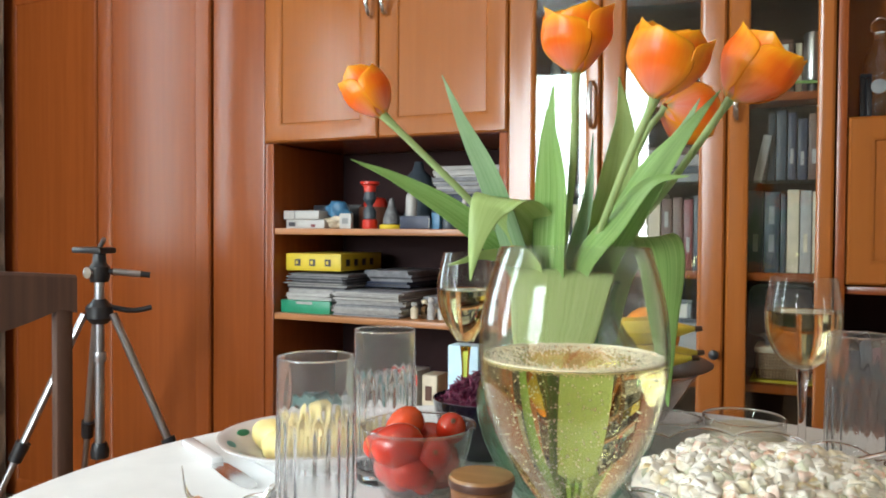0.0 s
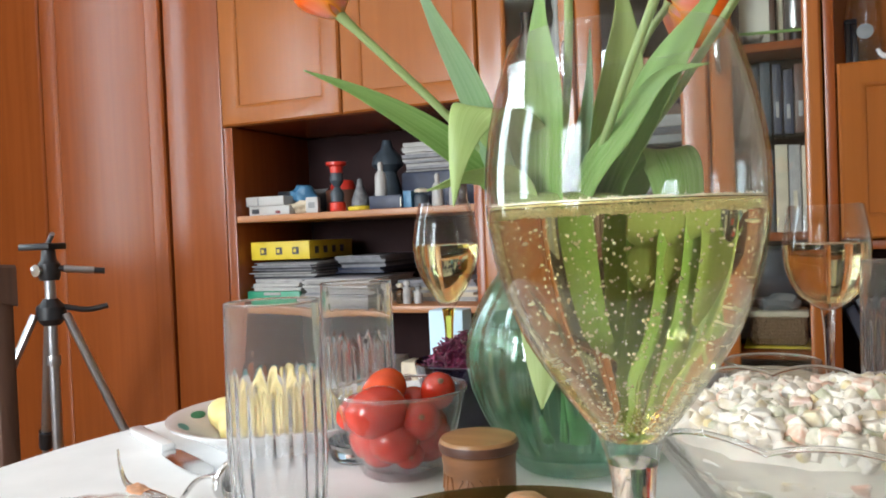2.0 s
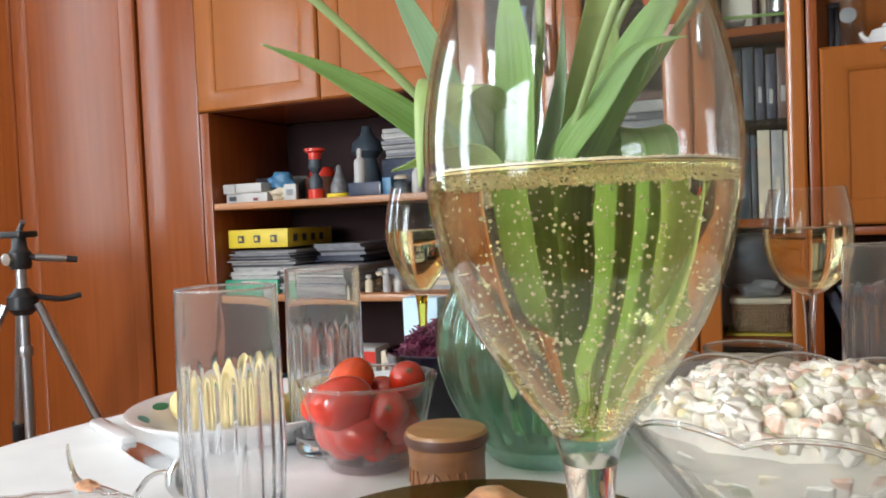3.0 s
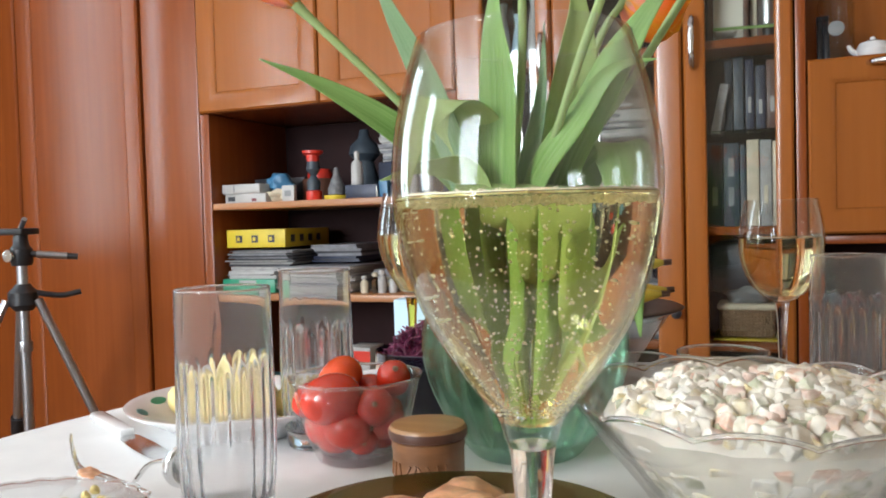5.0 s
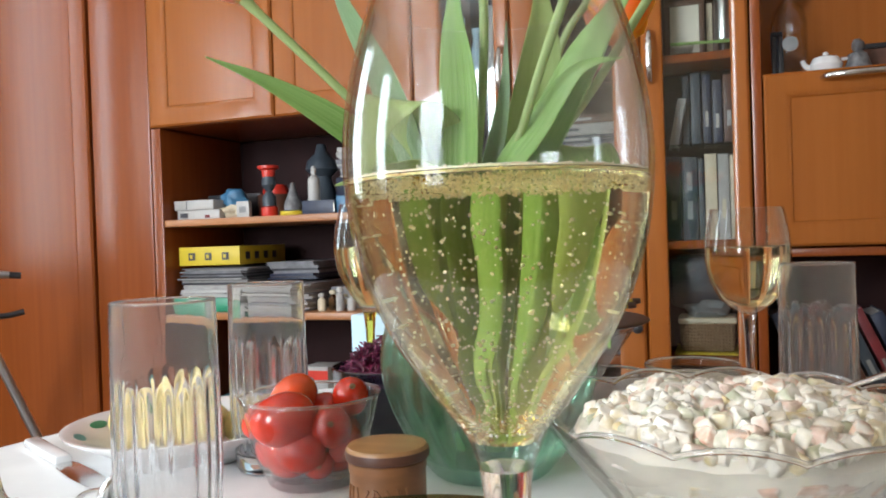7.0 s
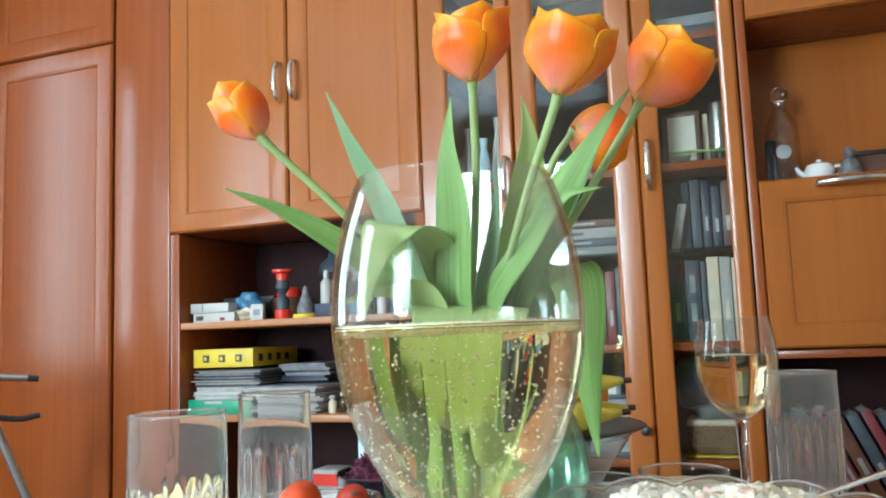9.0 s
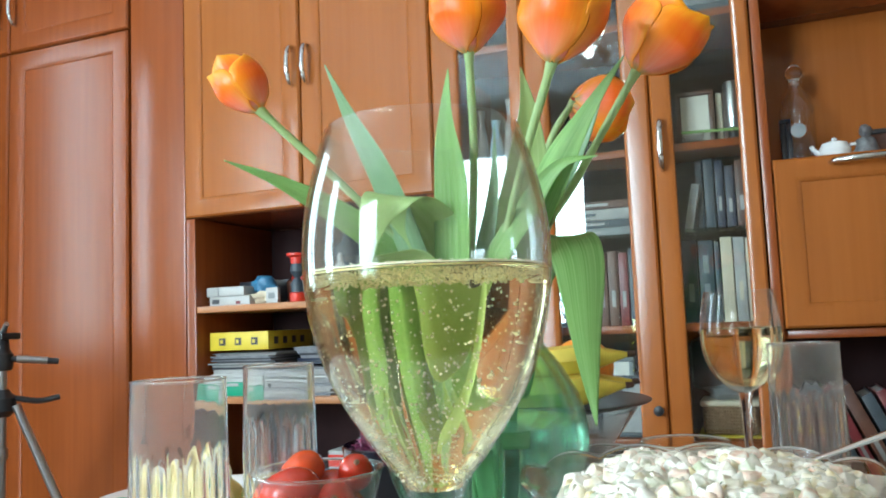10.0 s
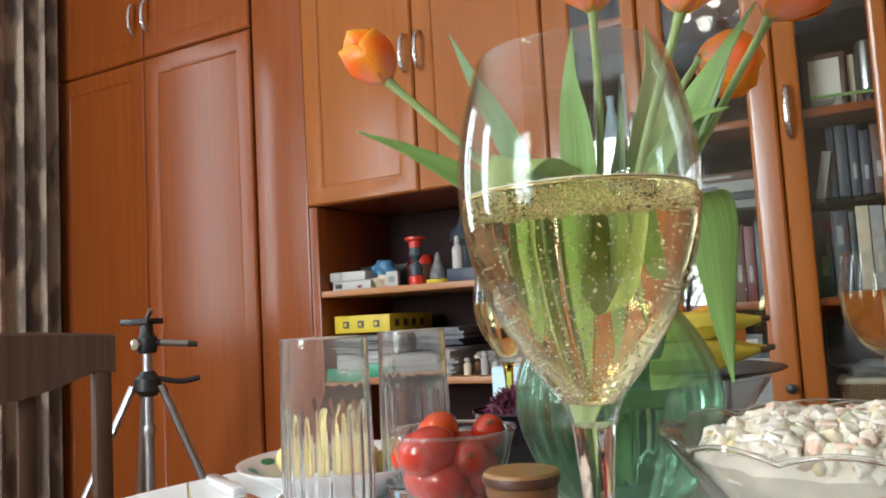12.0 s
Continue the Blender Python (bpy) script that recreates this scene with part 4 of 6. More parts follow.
def tomato(at, s, turn, mat, seed):
    t = thing("tomato", tuple(at), "ripe glossy red plum tomato in the glass bowl", "tomato", "tomatoes")
    bm = bmesh.new()
    bmesh.ops.create_uvsphere(bm, u_segments=28, v_segments=18, radius=1)
    for v in bm.verts:
        c = v.co
        f = 1 + 0.03 * noise.noise(c * 1.3 + Vector((seed, 0, 0)))
        if c.z > 0.8:
            f -= 0.35 * (c.z - 0.8)
        v.co = Vector((c.x * s * 0.78 * f, c.y * s * 0.78 * f, c.z * s * f))
    m = Matrix.Translation(at) @ Euler(turn).to_matrix().to_4x4()
    bmesh.ops.transform(bm, matrix=m, verts=bm.verts)
    part("fruit", bm, mat, t, angle=90)
    bm = bmesh.new()
    lathe(bm, [(0, 0), (0.0022, 0.0), (0.0026, 0.0012), (0.001, 0.002), (0, 0.002)], (0, 0, s * 0.915), 8)
    bmesh.ops.transform(bm, matrix=m, verts=bm.verts)
    part("stalk_scar", bm, "pot", t)


tomato((TBX - 0.006, TBY - 0.03, TZ + 0.055), 0.0265, (0.2, 1.35, 0.45), "tomato", 1)
tomato((TBX - 0.018, TBY + 0.006, TZ + 0.065), 0.0215, (0.9, 0.6, 2.2), "tomato2", 2)
tomato((TBX + 0.026, TBY + 0.018, TZ + 0.064), 0.019, (0.9, 0.35, 0.3), "tomato", 3)
tomato((TBX - 0.032, TBY - 0.012, TZ + 0.05), 0.02, (0.5, 1.2, 1.2), "tomato", 4)
tomato((TBX + 0.024, TBY - 0.014, TZ + 0.047), 0.021, (1.2, 0.5, 0.3), "tomato", 5)
tomato((TBX - 0.014, TBY - 0.018, TZ + 0.031), 0.024, (0.3, 1.45, 0.2), "tomato", 6)
tomato((TBX + 0.014, TBY + 0.012, TZ + 0.034), 0.024, (0.3, 1.45, 1.6), "tomato", 7)
tomato((TBX - 0.016, TBY + 0.022, TZ + 0.038), 0.022, (0.3, 1.45, 2.6), "tomato", 8)
tomato((TBX + 0.006, TBY - 0.026, TZ + 0.031), 0.021, (0.3, 1.5, 0.4), "tomato", 9)
tomato((TBX - 0.024, TBY + 0.006, TZ + 0.03), 0.02, (0.3, 1.5, 1.4), "tomato", 10)
tomato((TBX + 0.026, TBY + 0.0, TZ + 0.033), 0.02, (0.3, 1.5, 1.8), "tomato", 11)
tomato((TBX - 0.004, TBY + 0.032, TZ + 0.048), 0.02, (0.3, 1.5, 0.2), "tomato", 12)

for i in range(5):
    a = 1.2566 * i + 0.4
    tomato((TBX + 0.02 * math.cos(a), TBY + 0.02 * math.sin(a), TZ + 0.0205), 0.017, (0.2, 1.5, a), "tomato", 13 + i)

wp = thing("wooden_box", (-0.094, 0.687, TZ), "small round carved brown wooden box with a lid", "box")
PX, PY = -0.094, 0.687
part("body", lathe(bmesh.new(), [(0, 0), (0.0245, 0), (0.0258, 0.002), (0.026, 0.008), (0.0254, 0.010), (0.0254, 0.034), (0.026, 0.036), (0.026, 0.041), (0.025, 0.042), (0, 0.042)], (PX, PY, TZ), 48), "pot", wp)
part("lid", lathe(bmesh.new(), [(0, 0.0425), (0.0265, 0.0425), (0.0276, 0.044), (0.0276, 0.049), (0.0262, 0.0512), (0.02, 0.052), (0, 0.052)], (PX, PY, TZ), 48), "pot_lid", wp, "lighter turned wooden lid")
part("lid_rim", lathe(bmesh.new(), [(0.0264, 0.0424), (0.0279, 0.0434), (0.0283, 0.0462), (0.0279, 0.0488), (0.0274, 0.0488), (0.0274, 0.0424)], (PX, PY, TZ), 48), "brown", wp, "dark burnt lid rim")
rb = random.Random(3)
for i in range(9):
    a = -2.5 + i * 0.23
    m = Matrix.Translation((PX, PY, TZ + 0.022)) @ Matrix.Rotation(a, 4, "Z") @ Matrix.Translation((0.0256, 0, 0)) @ Matrix.Rotation(rb.uniform(-0.6, 0.6), 4, "X")
    boxpart("carving", (-0.0008, 0.0008, -0.0009, 0.0009, -0.006 * rb.uniform(0.5, 1), 0.006), "pot", wp, 0.0004, m=m)

# cabbage bowl
CX, CY = -0.183, 0.905
cb = thing("dark_bowl", (CX, CY, TZ), "dark glossy bowl filled with grated red cabbage", "bowl")
part("body", lathe(bmesh.new(), [(0, 0), (0.026, 0), (0.03, 0.003), (0.044, 0.022), (0.053, 0.05), (0.056, 0.067), (0.0545, 0.068), (0.05, 0.05), (0.04, 0.024), (0, 0.012)], (CX, CY, TZ), 56), "darkbowl", cb)
bm = bmesh.new()
for i in range(420):
    a, r = rb.uniform(0, 6.283), 0.045 * math.sqrt(rb.random())
    z = TZ + 0.055 + 0.04 * (1 - (r / 0.047) ** 2) * rb.uniform(0.6, 1.0)
    p = Vector((CX + r * math.cos(a), CY + r * math.sin(a), z))
    d = Vector((rb.uniform(-1, 1), rb.uniform(-1, 1), rb.uniform(-0.7, 0.7))).normalized() * rb.uniform(0.005, 0.011)
    sweep(bm, [p - d, p + Vector((0, 0, 0.002)), p + d], 0.0013, 5, 4, 0.6)
blob(bm, (CX, CY, TZ + 0.048), (0.047, 0.047, 0.03), sub=3)
tagged(part("grated_cabbage", bm, "cabbage", cb, "grated purple cabbage"), kind="stuff")

# salad in a scalloped bowl
SX, SY, SR = 0.124, 0.683, 0.11
K = SR / 0.132
sb = thing("salad_bowl", (SX, SY, TZ), "scalloped clear glass bowl full of diced mayonnaise salad", "bowl")


def scallop(a, r, z):
    k = max(0.0, (z - TZ - 0.045) / 0.037)
    c = abs(math.cos(a * 6)) ** 0.8
    return r * (1 + 0.022 * k * c), z + 0.006 * k * c


part("body", lathe(bmesh.new(), [(0, TZ + 0.001), (0.055 * K, TZ), (0.06 * K, TZ + 0.003), (0.068 * K, TZ + 0.012), (0.088 * K, TZ + 0.034), (0.112 * K, TZ + 0.058), (SR, TZ + 0.08), (SR - 0.0005, TZ + 0.0825), (SR - 0.003, TZ + 0.0815), (0.108 * K, TZ + 0.059), (0.084 * K, TZ + 0.037), (0.063 * K, TZ + 0.014), (0.05 * K, TZ + 0.007), (0, TZ + 0.006)], (SX, SY, 0), 144, scallop), "thin", sb, angle=60)
rim_bead(sb, SX, SY, SR - 0.001, TZ + 0.082, 0.0016, scallop, 240)
bm = bmesh.new()
lathe(bm, [(0, TZ + 0.009), (0.052 * K, TZ + 0.010), (0.06 * K, TZ + 0.019), (0.079 * K, TZ + 0.0405), (0.101 * K, TZ + 0.062), (0.108 * K, TZ + 0.071), (0.104 * K, TZ + 0.0775), (0.085 * K, TZ + 0.083), (0.045 * K, TZ + 0.086), (0, TZ + 0.087)], (SX, SY, 0), 60)
for v in bm.verts:
    v.co += Vector((0.004, -0.002, 0.003)) * noise.noise(v.co * 60) * (v.co.z > TZ + 0.05)
part("dressing", bm, "mayo", sb)
rb = random.Random(21)
ico3, ico3_faces = ico(3)
lump = np.array([[noise.noise(Vector(p) * 1.6 + Vector((7.0 * k, 0, 0))) for p in ico3] for k in range(12)])[:, :, None]
dice = np.sign(ico3) * np.abs(ico3) ** 0.38
cloud = []
for i in range(800):
    a, r = rb.uniform(0, 6.283), 0.102 * K * math.sqrt(rb.random())
    q = Vector((SX + 0.004 + r * math.cos(a), SY - 0.003 + r * math.sin(a), 2))
    z = TZ + 0.0785 + 0.0105 * (1 - (r / 0.106 / K) ** 2) + rb.uniform(-0.004, 0.004) + 0.009 * noise.noise(q * 30)
    turn = np.array(Euler((rb.uniform(0, 6), rb.uniform(0, 6), rb.uniform(0, 6))).to_matrix())
    if rb.random() < 0.14:
        p, k = ico3 * rb.uniform(0.0034, 0.0042), 0.1
    else:
        p, k = dice * [rb.uniform(0.0036, 0.0062) for _ in range(3)], 0.22
    cloud.append((p * (0.95 + k * lump[rb.randrange(12)])) @ turn.T + (q.x, q.y, z))
for i in range(150):
    a, u = rb.uniform(0, 6.283), rb.random()
    r, z = (0.063 + 0.037 * u) * K - 0.001, TZ + 0.0225 + 0.04 * u
    turn = np.array(Euler((rb.uniform(-0.2, 0.2), -0.8, a)).to_matrix().inverted())
    p = dice * (rb.uniform(0.004, 0.009), rb.uniform(0.005, 0.01), 0.0018)
    cloud.append((p * (0.95 + 0.4 * lump[rb.randrange(12)])) @ turn + (SX + r * math.cos(a), SY + r * math.sin(a), z))
swarm("diced_salad", cloud, ico3_faces, "salad", sb, "diced potato, carrot, peas and mayonnaise")
for i in range(4):
    a, r = rb.uniform(2.8, 6.0), 0.085 * K * math.sqrt(rb.random())
    part("herb_bit", blob(bmesh.new(), (SX + r * math.cos(a), SY + r * math.sin(a), TZ + 0.083 + 0.012 * (1 - (r / 0.1 / K) ** 2)), (0.003, 0.002, 0.0015), (i, i * 2, 0), 1), "herb", sb, "dark green herb bit")
# serving spoon in the salad
sp = thing("serving_spoon", (0.21, 0.72, TZ + 0.09), "shiny steel serving spoon standing in the salad", "spoon")
bm = bmesh.new()
sweep(bm, [(0.17, 0.73, TZ + 0.082), (0.225, 0.722, TZ + 0.105), (0.29, 0.705, TZ + 0.135)], lambda t: 0.003 + 0.003 * t, 10, 10, 0.45)
part("handle", bm, "chrome", sp)

# fish on a smoked plate
FX, FYC = -0.02, 0.545
fpl = thing("smoked_glass_plate", (FX, FYC, TZ), "dark smoked glass plate with slices of pink fish", "plate")
part("body", lathe(bmesh.new(), [(0, 0), (0.055, 0), (0.06, 0.003), (0.08, 0.014), (0.102, 0.028), (0.106, 0.031), (0.105, 0.0335), (0.1, 0.0315), (0.078, 0.0185), (0.057, 0.008), (0, 0.006)], (FX, FYC, TZ), 72), "brown_glass", fpl, angle=60)
rb = random.Random(8)
for i in range(7):
    t = thing("fish_slice", (FX, FYC, TZ + 0.02), "slice of salted pink salmon on the plate", "fish", "fish slices")
    a = i * 0.9
    r = 0.0 if i == 6 else 0.042
    bm = bmesh.new()
    blob(bm, (FX + r * math.cos(a), FYC + r * math.sin(a) + 0.008, TZ + 0.0265 + (0.008 if i == 6 else 0)), (0.034, 0.024, 0.0115), (0.15, 0.2 * rb.uniform(-1, 1), a), 3, 0.35, i)
    part("flesh", bm, "fish", t, angle=80)

# plate of potatoes with a knife
PLX, PLY = -0.335, 0.80
pl = thing("china_plate", (PLX, PLY, TZ), "white china plate with green leaf decoration and potatoes", "plate")
part("body", lathe(bmesh.new(), [(0, 0.001), (0.055, 0), (0.06, 0.004), (0.078, 0.016), (0.105, 0.03), (0.106, 0.032), (0.103, 0.0325), (0.076, 0.0195), (0.056, 0.008), (0, 0.007)], (PLX, PLY, TZ), 72), "china", pl)
for i in range(6):
    a = 2.2 + i * 0.55
    m = Matrix.Translation((PLX, PLY, TZ + 0.0262)) @ Matrix.Rotation(a, 4, "Z") @ Matrix.Translation((0.09, 0, 0)) @ Matrix.Rotation(radians(-25), 4, "Y")
    bm = bmesh.new()
    lathe(bm, [(0, 0), (0.008, 0), (0.008, 0.0006), (0, 0.0008)], (0, 0, 0), 12)
    bmesh.ops.transform(bm, matrix=m @ Matrix.Diagonal((0.7, 1.4, 1, 1)), verts=bm.verts)
    part("leaf_motif", bm, "teal" if i % 2 else "green_folder", pl, "faded green leaf motif")
for i, (dx, dy, s) in enumerate(((-0.045, -0.015, 0.023), (0.0, 0.015, 0.026), (0.03, -0.025, 0.024), (-0.01, -0.045, 0.022), (0.045, 0.03, 0.024), (0.005, 0.0, 0.024))):
    t = thing("potato", (PLX + dx, PLY + dy, TZ + 0.015), "peeled boiled yellow potato on the plate", "potato", "potatoes")
    bm = bmesh.new()
    blob(bm, (PLX + dx, PLY + dy, TZ + 0.028 + (0.02 if i == 5 else 0)), (s * 1.15, s * 0.85, s * 0.8), (0.3 * i, 0.2, i * 1.1), 3, 0.14, i)
    part("flesh", bm, "potato", t, angle=90)
kn = thing("table_knife", (-0.425, 0.745, TZ), "steel table knife with a flat pale handle beside the plate", "knife")
m = Matrix.Translation((-0.425, 0.745, TZ + 0.005)) @ Matrix.Rotation(radians(-29), 4, "Z")
boxpart("handle", (-0.098, 0.0, -0.0075, 0.0075, -0.0045, 0.004), "china", kn, 0.003, "flat pale handle", m)
bm = bmesh.new()
ring_mesh(bm, [[(x, -w, -0.004), (x, w, -0.004), (x, w, -0.0025), (x, -w * 0.4, -0.0022)] for x, w in ((-0.002, 0.006), (0.008, 0.009), (0.05, 0.0105), (0.085, 0.009), (0.1, 0.003))])
bmesh.ops.transform(bm, matrix=m, verts=bm.verts)
part("blade", bm, "chrome", kn, "steel blade")

# clear saucer with a fork and a teaspoon on its rim
SAX, SAY = -0.3, 0.512
sc = thing("glass_saucer", (SAX, SAY, TZ), "clear cut-glass saucer with crumbs", "saucer")
cut = lambda a, r, z: (r * (1 + 0.02 * math.cos(a * 26) * (r > 0.06)), z)
part("body", lathe(bmesh.new(), [(0, 0), (0.035, 0), (0.04, 0.003), (0.07, 0.014), (0.084, 0.018), (0.0845, 0.0195), (0.082, 0.02), (0.068, 0.0165), (0.038, 0.006), (0, 0.004)], (SAX, SAY, TZ), 156, cut), "thin", sc, angle=40)
rim_bead(sc, SAX, SAY, 0.0835, TZ + 0.0193, 0.0011, cut, 260)
rb = random.Random(31)
for i in range(9):
    a, r = rb.uniform(0.9, 2.4), rb.uniform(0.04, 0.068)
    part("crumb", blob(bmesh.new(), (SAX + r * math.cos(a), SAY + r * math.sin(a), TZ + 0.006 + 0.17 * r), (0.004, 0.003, 0.002), (i, i, i), 2, 0.5, i), "potato" if i % 2 else "cream", sc, "pale food crumb")
fk = thing("fork", (-0.325, 0.6, TZ + 0.01), "silver fork leaning on the saucer rim, tines up", "fork")
for i in range(4):
    o = 0.0055 * i
    dx, dy = -0.7 * o, 0.7 * o
    tine_line = [(-0.3335 + dx, 0.595 + dy, TZ + 0.046), (-0.3315 + dx, 0.595 + dy, TZ + 0.034), (-0.327 + dx * 0.9, 0.595 + dy * 0.9, TZ + 0.024), (-0.322, 0.599, TZ + 0.0215)]
    part("tine", sweep(bmesh.new(), tine_line, lambda t: 0.0007 + 0.0007 * t, 8, 12), "chrome", fk)
part("neck", sweep(bmesh.new(), [(-0.324, 0.6, TZ + 0.0215), (-0.314, 0.602, TZ + 0.0195), (-0.303, 0.603, TZ + 0.0175), (-0.285, 0.62, TZ + 0.0035)], lambda t: 0.0034 - 0.0012 * t, 10, 14, 0.5), "chrome", fk)
part("food_bit", blob(bmesh.new(), (-0.316, 0.594, TZ + 0.0235), (0.008, 0.005, 0.0028), (0.2, 0.1, 0.2), 3, 0.5, 6), "fish", fk, "pale pink food on the fork")
ts = thing("teaspoon", (-0.25, 0.6, TZ), "small silver teaspoon leaning by the tumbler", "spoon")
bm = bmesh.new()
blob(bm, (-0.2475, 0.606, TZ + 0.031), (0.0065, 0.012, 0.0155), (0.0, 0.12, -0.5), 4)
for v in bm.verts:
    v.co.x += 18 * ((v.co.y - 0.606) ** 2 + (v.co.z - TZ - 0.031) ** 2)
part("bowl", bm, "chrome", ts)
part("handle", sweep(bmesh.new(), [(-0.253, 0.607, TZ + 0.033), (-0.264, 0.609, TZ + 0.032), (-0.28, 0.612, TZ + 0.026), (-0.305, 0.62, TZ + 0.004)], lambda t: 0.0024, 8, 12, 0.6), "chrome", ts)

# jars behind the salad
jr = thing("glass_jar", (0.094, 0.915, TZ), "low clear glass jar of pale brown spread", "jar")
part("body", lathe(bmesh.new(), [(0, 0), (0.036, 0), (0.04, 0.004), (0.041, 0.03), (0.041, 0.052), (0.0385, 0.057), (0.0395, 0.063), (0.0395, 0.071), (0.0378, 0.072), (0.0368, 0.07), (0.0365, 0.058), (0.0385, 0.05), (0.0385, 0.006), (0, 0.005)], (0.094, 0.915, TZ), 48), "thin", jr, angle=60)
rim_bead(jr, 0.094, 0.915, 0.0386, TZ + 0.0715, 0.0012, n=64)
part("spread", lathe(bmesh.new(), [(0, 0.0052), (0.0388, 0.0062), (0.0384, 0.052), (0.035, 0.06), (0.02, 0.064), (0, 0.061)], (0.094, 0.915, TZ), 32), "cream", jr, "pale brown spread")
sg = thing("small_glass_bowl", (0.018, 0.93, TZ), "small clear ribbed glass bowl", "bowl")
part("body", lathe(bmesh.new(), [(0, 0), (0.02, 0), (0.024, 0.003), (0.03, 0.03), (0.035, 0.06), (0.034, 0.061), (0.032, 0.059), (0.027, 0.03), (0.02, 0.007), (0, 0.006)], (0.018, 0.93, TZ), 64, lambda a, r, z: (r * (1 + 0.02 * math.cos(a * 14)), z)), "thin", sg, angle=60)

rim_bead(sg, 0.018, 0.93, 0.0335, TZ + 0.0605, 0.0012, lambda a, r, z: (r * (1 + 0.02 * math.cos(a * 14)), z), 112)

# fruit dish
DX, DY = -0.095, 1.075
fd = thing("fruit_dish", (DX, DY, TZ), "clear tapered bowl under a black plate of fruit", "dish")
part("bowl", lathe(bmesh.new(), [(0, 0), (0.065, 0), (0.07, 0.003), (0.125, 0.082), (0.1225, 0.083), (0.068, 0.006), (0, 0.005)], (DX, DY, TZ), 56), "thin", fd, angle=60)
part("plate", lathe(bmesh.new(), [(0, 0.084), (0.11, 0.084), (0.138, 0.0895), (0.142, 0.0915), (0.139, 0.093), (0.11, 0.0885), (0, 0.0882)], (DX, DY, TZ), 64), "black", fd, "black plate")


def banana(pts):
    b = thing("banana", tuple(pts[0]), "ripe yellow banana lying on the black plate", "banana", "bananas")
    bm = bmesh.new()
    sweep(bm, pts, lambda t: 0.0165 * min(1, (0.18 + 4.5 * t), (0.16 + 4.2 * (1 - t))) , 7, 22)
    part("skin", bm, "banana", b, angle=50)
    bm = bmesh.new()
    e = Vector(pts[-1])
    d = (e - Vector(pts[-2])).normalized()
    rod(bm, e, e + d * 0.008, 0.0034, 0.0028, 8)
    part("tip", bm, "brown", b, "brown tip")


for k in range(3):
    o = Vector((0.0, 0.022 * k, 0.0))
    z = TZ + 0.108 + (0.03 if k == 1 else 0)
    banana([Vector((-0.165, 1.03, z)) + o, Vector((-0.115, 0.992, z)) + o, Vector((-0.04, 0.972, z + 0.002)) + o, Vector((0.034, 0.985, z + 0.008)) + o])
orr = thing("orange", (-0.03, 1.08, TZ + 0.09), "bright orange fruit behind the bananas", "orange")
part("fruit", blob(bmesh.new(), (-0.03, 1.085, TZ + 0.128), (0.036, 0.036, 0.034), sub=4), "orange", orr, angle=90)
bx = thing("carton", (-0.27, 1.07, TZ), "pale blue paper carton standing on the table", "carton")
boxpart("box", (-0.295, -0.25, 1.055, 1.085, TZ, TZ + 0.1), "lightblue", bx, 0.002)

# ---- tripod ----
TPX, TPY = -1.55, 1.59
tp = thing("camera_tripod", (TPX, TPY, 0), "silver and black camera tripod standing on the floor", "tripod")
part("column", rod(bmesh.new(), (TPX, TPY, 0.40), (TPX, TPY, 0.88), 0.0125, seg=16), "alu", tp)
bm = bmesh.new()
lathe(bm, [(0, 0.755), (0.02, 0.755), (0.034, 0.77), (0.034, 0.80), (0.022, 0.812), (0.017, 0.82), (0, 0.82)], (TPX, TPY, 0), 20)
part("shoulder", bm, "black", tp)
part("column_collar", lathe(bmesh.new(), [(0, 0.655), (0.016, 0.655), (0.017, 0.66), (0.017, 0.675), (0.016, 0.68), (0, 0.68)], (TPX, TPY, 0), 16), "alu", tp)
for ang in (20, 145, 232):
    c, s = math.cos(radians(ang)), math.sin(radians(ang))
    f = lambda t: (TPX + c * (0.03 + 0.37 * t), TPY + s * (0.03 + 0.33 * t), 0.785 * (1 - t) + 0.012)
    bm = bmesh.new()
    sweep(bm, [f(0.02), f(0.46)], 0.0125, 10, 1, 0.8)
    lg = part("leg", bm, "alu", tp)
    part("lower_leg", rod(bmesh.new(), f(0.46), f(0.985), 0.0085, seg=10), "alu", lg)
    part("leg_clamp", rod(bmesh.new(), f(0.43), f(0.49), 0.0185, 0.016, 12), "black", lg, "black clamp")
    part("rubber_foot", rod(bmesh.new(), f(0.965), (f(1)[0], f(1)[1], 0.0), 0.012, 0.014, 10), "black", lg, "black rubber foot")
part("brace_hub", lathe(bmesh.new(), [(0, 0.40), (0.022, 0.40), (0.024, 0.42), (0.018, 0.44), (0, 0.44)], (TPX, TPY, 0), 16), "black", tp)
bm = bmesh.new()
sweep(bm, [(TPX + 0.02, TPY + 0.01, 0.80), (TPX + 0.06, TPY + 0.055, 0.788), (TPX + 0.092, TPY + 0.09, 0.795)], lambda t: 0.007, 8, 8)
part("crank", bm, "black", tp, "black crank handle")
hd = part("pan_head", lathe(bmesh.new(), [(0, 0.865), (0.022, 0.865), (0.026, 0.875), (0.026, 0.905), (0.018, 0.915), (0.016, 0.94), (0, 0.94)], (TPX, TPY, 0), 18), "black", tp)
bm = bmesh.new()
sweep(bm, [(TPX + 0.01, TPY + 0.0, 0.895), (TPX + 0.092, TPY + 0.085, 0.882)], lambda t: 0.008, 10, 1)
part("pan_handle", bm, "black", hd)
part("pan_grip", rod(bmesh.new(), (TPX + 0.028, TPY + 0.0187, 0.8922), (TPX + 0.075, TPY + 0.0674, 0.8847), 0.0092, seg=10), "alu", hd, "silver handle sleeve")
